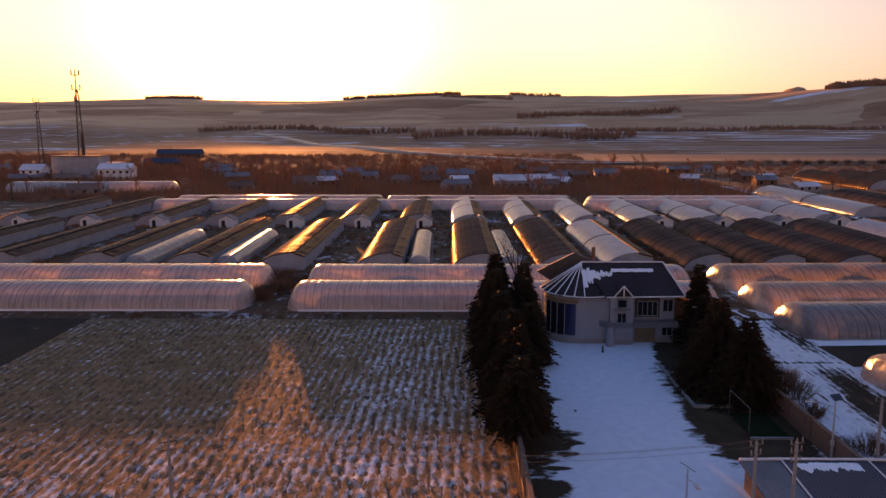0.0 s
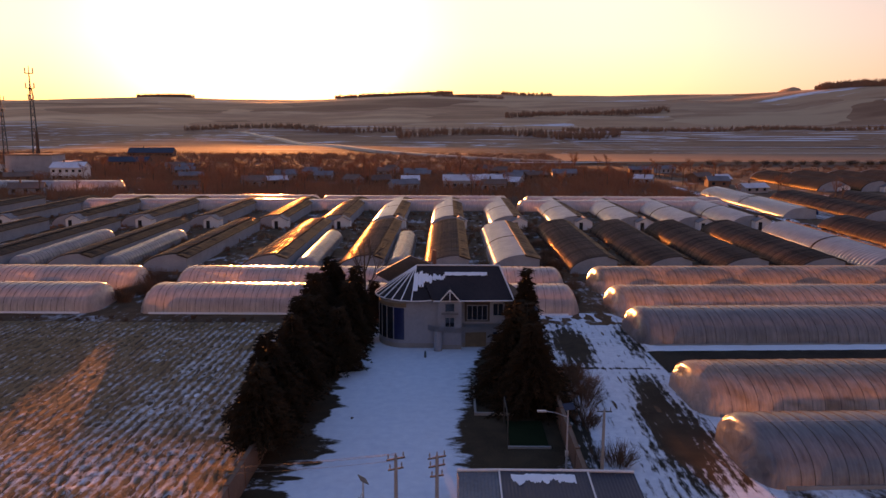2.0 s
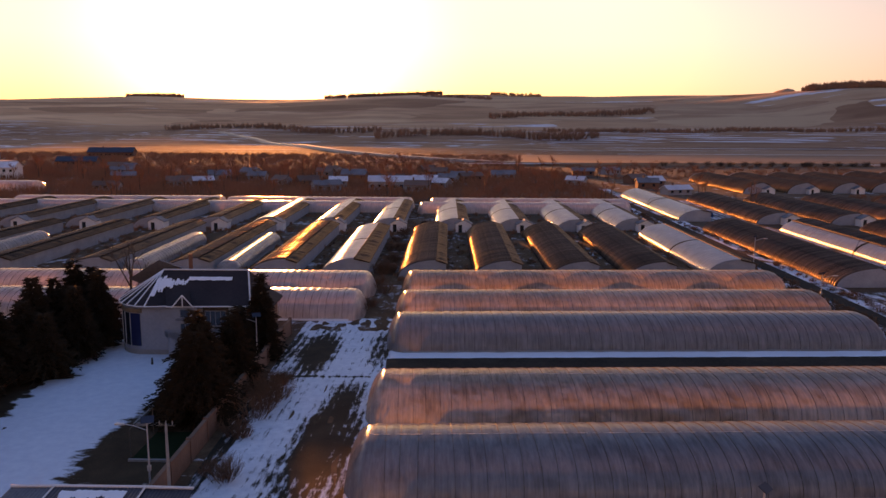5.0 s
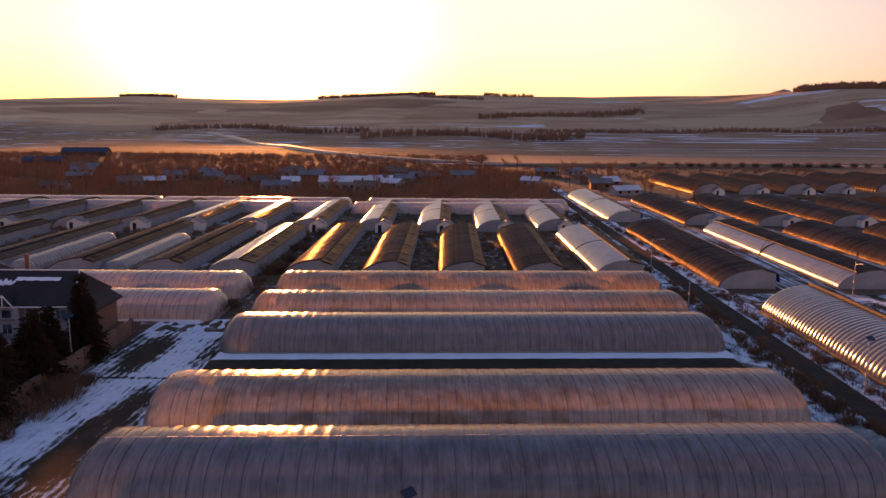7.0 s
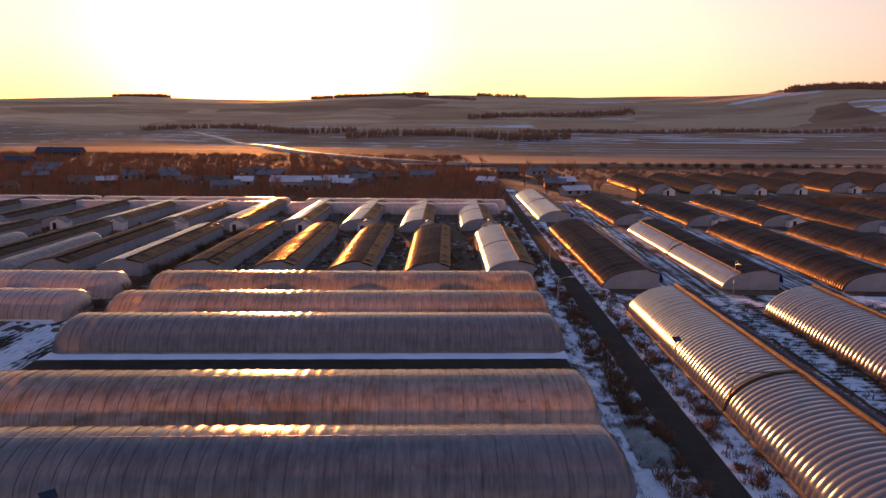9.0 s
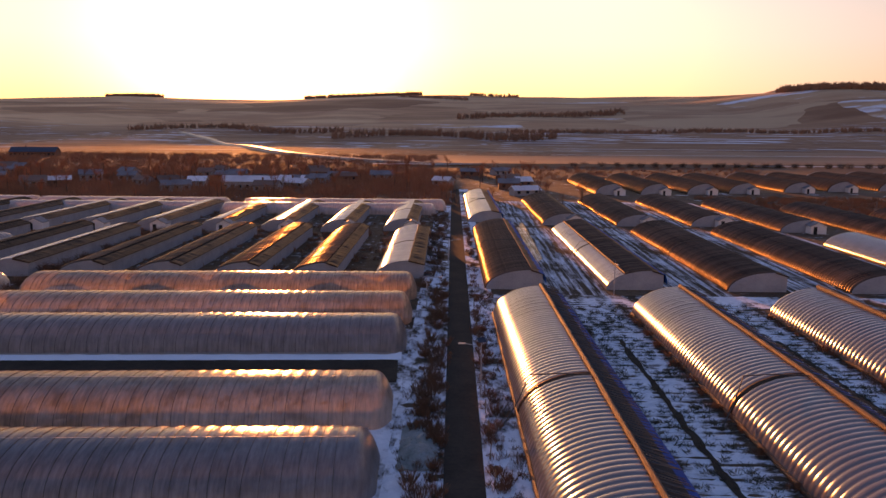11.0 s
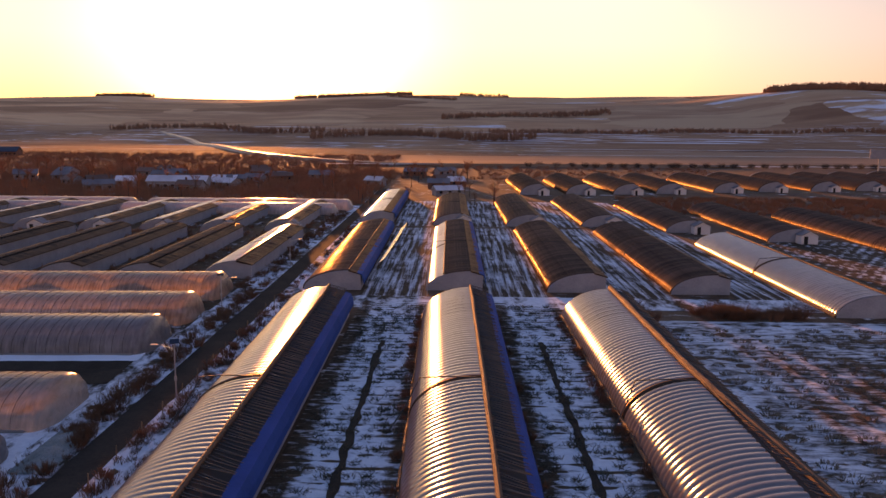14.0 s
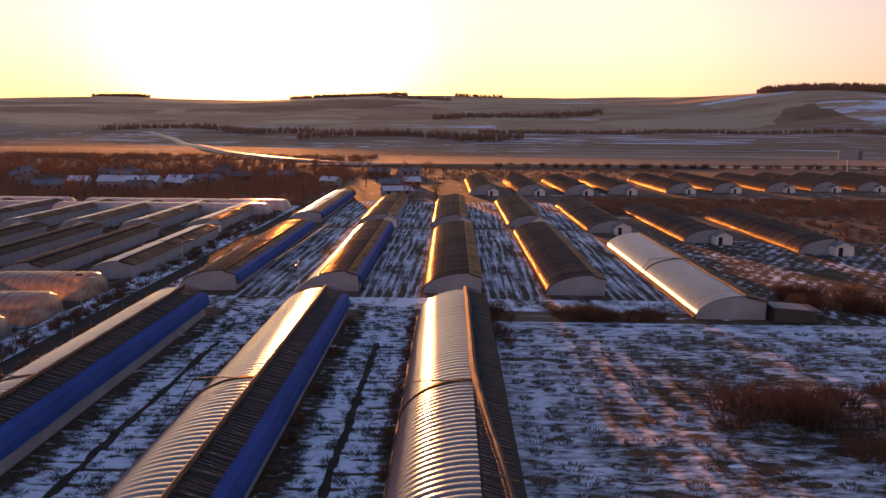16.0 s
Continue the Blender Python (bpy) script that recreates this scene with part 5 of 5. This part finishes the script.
scrub("weed_scrub", scatter(205, 390, 246, 300, 1900), 1.3, "brown scrub between the greenhouse rows", 31)
shrubs(scatter(40, 42.5, 104, 190, 22), 0.9, "dry weeds beside the ditch")
scrub("row_scrub", scatter(-115, 112, 188, 196, 200) + scatter(-115, 110, 131, 250, 1500), 0.8, "dry weeds between the rows", 33)

tuft_field("verge_tufts", [(x, y, 0.6 + 0.7 * rnd.random()) for x, y in scatter(115.6, 119.0, 45, 128, 230) + scatter(107.6, 112.0, 45, 128, 130)], TWIG, "dry broken weed stalks in old snow", "weeds", 14, 0.45, 5)
rows = [(170.8 + 3.0 * i + rnd.uniform(-0.6, 0.6), 60 + 2.6 * j + rnd.uniform(-0.4, 0.4), 0.7 + 0.6 * rnd.random()) for i in range(20) for j in range(19) if rnd.random() < 0.86]
garden_clumps(rows)
for x0, x1 in ((129.6, 138.8), (149.8, 158.6)):
    tuft_field("row_tufts", [(rnd.uniform(x0, x1), 50 + 1.3 * rnd.randrange(54) + rnd.uniform(-0.15, 0.15), 0.5 + 0.7 * rnd.random()) for _ in range(480)], DRYWEED, "dry stalks along the furrows", "stalks", 20, 0.5, int(x0), 1.8, 1.2)
tuft_field("stubble_stalks", [(x, y, 0.5 + 0.5 * rnd.random()) for x, y in scatter(-51, 6, 45, 99, 7500)], DRYWEED, "short dry stubble stalks in the field", "stubble", 4, 0.19, 9, 1.2)
for k in range(14):
    solid("fence_stake", tube([(0, 0, 0), (0.03 * (k % 3), 0.02, 1.4)], 0.05, 5), SLAT, pose(116.0 + 0.1 * (k % 2), 54 + 5 * k, 0), "grey wooden stake beside the road", "stake", "roadside stakes")
drift = thing("net_heap", pose(110.0, 66.0, 0), "heap of grey-green shade net with snow", "net")
part("net", sheet(steps(-1.6, 1.6, 18), steps(-4.5, 4.5, 34), lambda x, y: (x, y, 0.1 + 0.55 * max(0.0, 1 - (x / 1.6) ** 2 - (y / 4.5) ** 2) * (1 + 0.7 * wobble(x, y, 2, scale=1.4)))), drift, "", None, surface("shade_net", (0.10, 0.13, 0.11), (0.32, 0.34, 0.33), 2.0, 0.9, 0.08))
annex = thing("lean_shed", pose(209.5, 113.5, 0), "dark tumbledown shed at the greenhouse end", "shed")
part("wall", boxes((0, 6.0, 0, 3.4, 0, 1.9)), annex, "", None, ROPE)
part("roof", loft([[(-0.3, y, 2.3), (6.4, y, 1.8), (6.4, y, 1.65), (-0.3, y, 2.15)] for y in (-0.4, 3.8)]), annex, "", None, ROOF_GREY)
# overhead power lines glinting by the second row, placed near the ground instead
for k in range(7):
    solid("wire", tube([(128.6 + 0.22 * k + 3.2 * math.sin(s * 1.4) * 0.35, 150 + 55 * s, 0.5 + 0.2 * k % 2) for s in steps(0, 1, 12)], 0.05, 4), BAMBOO, None, "overhead power line glinting orange, set low beside the greenhouse", "wire", "loose wires")

# ---- village, masts, plain and hills ----
rnd = random.Random(23)
ROOF_RUST = surface("rust_roof", (0.12, 0.07, 0.055), (0.24, 0.14, 0.10), 0.6, 0.8, 0.03, vary=0.3)
ROOF_SNOW = surface("snowy_roof", (0.45, 0.46, 0.50), (0.72, 0.74, 0.78), 0.6, 0.8, 0.03, vary=0.2)


def village_house(x, y, w, d, h, turn, roof, wall, storeys=1):
    ob = thing("village_house", pose(x, y, 0, 0, 0, turn), "small far village house with pitched roof", "house", "village houses")
    part("wall", ([(0, 0, 0), (w, 0, 0), (w, d, 0), (0, d, 0), (0, 0, h), (w, 0, h), (w, d, h), (0, d, h), (0, d / 2, h + d * 0.28), (w, d / 2, h + d * 0.28)], [(0, 1, 5, 4), (1, 2, 6, 9, 5), (2, 3, 7, 6), (3, 0, 4, 8, 7)]), ob, "", None, wall)
    part("roof", loft([[(x1, -0.5, h - 0.15), (x1, d / 2, h + d * 0.30), (x1, d + 0.5, h - 0.15), (x1, d + 0.5, h - 0.3), (x1, d / 2, h + d * 0.28 - 0.05), (x1, -0.5, h - 0.3)] for x1 in (-0.4, w + 0.4)]), ob, "", None, roof)
    for s in range(storeys):
        for k in range(max(2, int(w / 3))):
            x1 = (k + 0.5) * w / max(2, int(w / 3))
            part("window", boxes((x1 - 0.6, x1 + 0.6, -0.04, 0.05, 0.9 + 2.9 * s, 2.1 + 2.9 * s)), ob, "", None, GLASS_DARK)
    part("chimney", boxes((w * 0.3, w * 0.3 + 0.6, d / 2 - 0.3, d / 2 + 0.3, h, h + d * 0.3 + 1.0)), ob, "", None, BRICK)


for _ in range(56):
    x = rnd.uniform(-290, 150)
    y = rnd.uniform(275, 430) if x < -20 else rnd.uniform(285, 420)
    if 44 < x < 130 and y < 330:
        continue
    village_house(x, y, rnd.uniform(7, 12), rnd.uniform(5, 7), rnd.uniform(2.3, 3.0), rnd.uniform(-35, 35), rnd.choice((ROOF_RUST, ROOF_RUST, ROOF_GREY, ROOF_SNOW, ROOF_GREY)), rnd.choice((WALL_HOUSE, WALL_HOUSE, BRICK, BRICK)))
village_house(-163.5, 352, 15, 8, 6.0, 2, ROOF_SNOW, WALL_WHITE, 2)
village_house(-200, 352, 10, 8, 5.6, 2, ROOF_SNOW, WALL_WHITE, 2)
village_house(18.5, 316, 24, 7, 3.6, 1, ROOF_SNOW, WALL_RENDER)
village_house(-232, 600, 34, 12, 3.4, 8, ROOF_BLUE, BRICK)
village_house(-190, 470, 24, 9, 3.0, 5, ROOF_BLUE, BRICK)
mill = thing("mill_building", pose(-190, 362, 0, 0, 0, 3), "grey blocky mill building beneath the mast", "building")
part("wall", boxes((0, 22, 0, 14, 0, 11)), mill, "", None, WALL_RENDER)
part("annex", boxes((22.02, 30, 2, 14, 0, 8)), mill, "", None, WALL_RENDER)
part("roof", boxes((-0.3, 22.3, -0.3, 14.3, 11.02, 11.5)), mill, "", None, ROOF_RUST)
part("chimney", tube([(12, 8, 11), (12, 8, 22)], [0.9, 0.7], 10), mill, "", None, BRICK)

BARE = [mesh("crown", *bare_crown(6.5 + k, 140 + k, 4, 3), BRUSH) for k in range(4)]
STEM = mesh("trunk", *tube([(0, 0, 0), (0.1, 0, 3), (0, 0, 6)], [0.2, 0.14, 0.06], 6), BARK)
first = thing("bare_tree", pose(-60, 300, 0), "leafless brown village tree", "tree", "village trees")
part("trunk", STEM, first)
part("crown", BARE[0], first)
for k in range(170):
    x = rnd.uniform(-300, 175)
    y = rnd.uniform(262, 440)
    s = 0.7 + 0.6 * rnd.random()
    t = thing("bare_tree", pose(x, y, 0, 0, 0, rnd.random() * 360) @ Matrix.Diagonal((s, s, s, 1)), "leafless brown village tree", "tree", "village trees")
    part("trunk", STEM, t)
    part("crown", rnd.choice(BARE), t)
scrub("village_scrub", scatter(-300, 112, 258, 440, 4600), 3.4, "brown scrub and garden trees round the village", 41)
scrub("meadow_scrub", scatter(-420, 100, 440, 660, 3000), 3.0, "brown scrub behind the village", 47)
scrub("plain_scrub", scatter(112, 300, 380, 508, 500), 1.8, "brown scrub on the plain", 43)


def mast(x, y, height, base, label):
    m = thing("mast", pose(x, y, 0), label, "radio mast", "masts")
    corner = [(math.cos(a), math.sin(a)) for a in (0.5, 2.6, 4.7)]
    for cx, cy in corner:
        part("leg", tube([(cx * base, cy * base, 0), (cx * base * 0.32, cy * base * 0.32, height * 0.8)], [0.36, 0.22], 5), m, "", None, ROPE)
    n = 12
    for k in range(n):
        z0, z1 = height * 0.8 * k / n, height * 0.8 * (k + 1) / n
        s0, s1 = base * (1 - 0.68 * k / n), base * (1 - 0.68 * (k + 1) / n)
        part("bracing", join(*[tube([(corner[j][0] * s0, corner[j][1] * s0, z0), (corner[(j + 1) % 3][0] * s1, corner[(j + 1) % 3][1] * s1, z1)], 0.11, 4) for j in range(3)]), m, "", None, ROPE)
    part("top_pole", tube([(0, 0, height * 0.78), (0, 0, height)], [0.45, 0.12], 6), m, "", None, ROPE)
    for z, r in ((0.70, 1.2), (0.80, 2.0), (0.93, 1.9)):
        part("platform", loft([[(r * math.cos(a), r * math.sin(a), height * z + d) for a in steps(0, 2 * math.pi, 10)[:-1]] for d in (0, 0.25)]), m, "", None, ROPE)
        for a in steps(0, 2 * math.pi, 6)[:-1]:
            part("antenna", boxes((-0.22, 0.22, -0.15, 0.15, 0, 2.4)), m, "", pose(r * math.cos(a), r * math.sin(a), height * z + 0.2, 0, 0, math.degrees(a)), METAL)
mast(-179, 369, 53, 2.2, "dark lattice radio mast with antenna rings")
mast(-262, 486, 43, 2.0, "far thin lattice radio mast")
bill = thing("billboard", pose(401, 477, 0, 0, 0, -12), "blank roadside billboard on one post", "billboard")
part("post", tube([(0, 0, 0), (0, 0, 9)], 0.5, 8), bill, "", None, METAL)
part("panel", boxes((-5.5, 5.5, -0.3, 0.3, 9, 14.6)), bill, "pale blank panel", None, WALL_RENDER)
part("side_panel", boxes((5.52, 7.6, -0.4, 3.0, 9, 14.6)), bill, "", None, ROOF_GREY)

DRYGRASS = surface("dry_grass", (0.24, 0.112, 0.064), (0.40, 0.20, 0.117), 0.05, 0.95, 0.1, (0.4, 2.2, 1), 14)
RUSTGRASS = surface("rusty_scrub", (0.075, 0.033, 0.019), (0.15, 0.068, 0.038), 0.2, 0.95, 0.1, (0.5, 1.5, 1), 14)
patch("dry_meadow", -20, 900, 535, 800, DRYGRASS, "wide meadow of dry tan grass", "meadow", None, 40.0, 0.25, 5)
patch("rusty_meadow", 30, 420, 395, 500, RUSTGRASS, "rusty brown scrub meadow", "meadow", None, 20.0, 0.15, 4)
patch("brown_field", 36, 112, 262, 345, RUSTGRASS, "rust-brown fallow field", "field", None, 10.0, 0.1)
patch("scrub_field", 205, 380, 248, 300, RUSTGRASS, "rust-brown weeds between greenhouse rows", "field", None, 10.0, 0.1)
patch("scrub_field", 252, 430, 190, 248, RUSTGRASS, "rust-brown weeds beyond the snowy field", "field", None, 10.0, 0.1)
scrub("weed_scrub", scatter(254, 425, 192, 247, 700), 1.3, "brown scrub beyond the snowy field", 49)
for k, (y, x0, x1, w) in enumerate(((508, 60, 700, 4), (810, -60, 900, 12), (905, -200, 1000, 9), (690, 200, 900, 4))):
    patch("snow_line", x0, x1, y, y + w, SNOW, "long line of snow left in a ditch", "snow", lambda x, yy: 0.4, 40.0, 0.1 + (land(300, y + 8) if y > 640 else 0) + 0.8, 3)
highway = [(-300, 1180), (-215, 1040), (-140, 890), (-42, 700), (68, 545), (150, 512), (330, 525)]
def smooth_line(pts, n=60):
    out = []
    for s in steps(0, len(pts) - 1.0001, n):
        i = int(s)
        p = [Vector(pts[min(max(i + k, 0), len(pts) - 1)]) for k in (-1, 0, 1, 2)]
        t = s - i
        out.append(0.5 * (2 * p[1] + (p[2] - p[0]) * t + (2 * p[0] - 5 * p[1] + 4 * p[2] - p[3]) * t * t + (3 * p[1] - p[0] - 3 * p[2] + p[3]) * t ** 3))
    return out
line = smooth_line(highway)
# pale warm base colour takes on part of the gold sun glint
HIGHWAY = surface("pale_warm_highway", (0.22, 0.17, 0.13), (0.30, 0.23, 0.17), 0.3, 0.5, 0.01, spec=0.5)
solid("highway", loft([[(p.x - 8, p.y, land(p.x, p.y) - 0.5), (p.x - 3.5, p.y, land(p.x, p.y) + 2.0), (p.x + 3.5, p.y, land(p.x, p.y) + 2.0), (p.x + 8, p.y, land(p.x, p.y) - 0.5)] for p in line], False, False), HIGHWAY, None, "raised highway glinting in the low sun", "road", "", "structure")

# woods on the crests, in clumps
# tree colour lightened and warmed, the far haze put into it
WOOD = surface("hazed_winter_wood", (0.24, 0.125, 0.078), (0.38, 0.205, 0.13), 0.05, 0.95, 0.3)
def wood(name, x0, x1, yfn, n, height, label, seed, stem=0.5):
    """Far bare woodland: every tree a fan of tapering boughs."""
    r = random.Random(seed)
    v, f = [], []
    for _ in range(n):
        x = r.uniform(x0, x1)
        y = yfn(x) + r.uniform(-1, 1) * 25
        h = height * (0.6 + 0.6 * r.random())
        foot = Vector((x, y, land(x, y) - 0.5))
        for _ in range(9):
            a = foot + Vector((r.uniform(-1, 1), r.uniform(-1, 1), h * 0.35 * r.random())) * 1.2
            twig(v, f, a, a + Vector((r.uniform(-0.35, 0.35), r.uniform(-0.35, 0.35), 1)) * h * (0.45 + 0.4 * r.random()), stem, stem * 0.25)
    solid(name, mesh(name, v, f, WOOD), WOOD, None, label, "wood", "", "stuff")
wood("crest_wood", -920, -760, lambda x: 2330, 420, 11, "dark belt of trees along the far crest", 1)
wood("crest_wood", -330, 20, lambda x: 2330, 800, 11, "dark belt of trees along the far crest", 2)
wood("crest_wood", -40, 150, lambda x: 2150 - (x + 40) * 0.9, 160, 8, "dark belt of trees running down the slope", 3)
wood("crest_wood", 160, 290, lambda x: 2250 - (x - 160) * 0.8, 120, 9, "dark belt of trees on the hill", 4)
wood("hill_wood", 850, 1350, lambda x: 1720 + 60 * math.sin(x / 60), 1500, 13, "dark wooded hilltop", 5, 1.1)
wood("plain_wood", -60, 260, lambda x: 1120 + 30 * math.sin(x / 40), 300, 11, "grey clump of bare poplars on the plain", 6)
wood("plain_wood", 120, 460, lambda x: 1420 + x * 0.4, 420, 8, "dark line of trees below the hills", 7)
wood("plain_wood", 200, 1100, lambda x: 1230 + 25 * math.sin(x / 90), 900, 6, "long dark belt of trees across the plain", 8)
wood("plain_wood", -420, -60, lambda x: 1260 + 60 * math.sin(x / 70), 300, 8, "scattered bare trees on the far plain", 9)
ROUND = [mesh("shrub", *shrub_mesh(4.0, 3.6, 200 + k, 120), BARK) for k in range(3)]
for k in range(34):
    x = 190 + 9.5 * k + rnd.uniform(-3, 3)
    solid("roadside_bush", rnd.choice(ROUND), BARK, pose(x, 512 + 0.06 * (x - 190) + rnd.uniform(-3, 3), 0, 0, 0, rnd.random() * 360), "dark round bush along the plain road", "bush", "plain bushes")
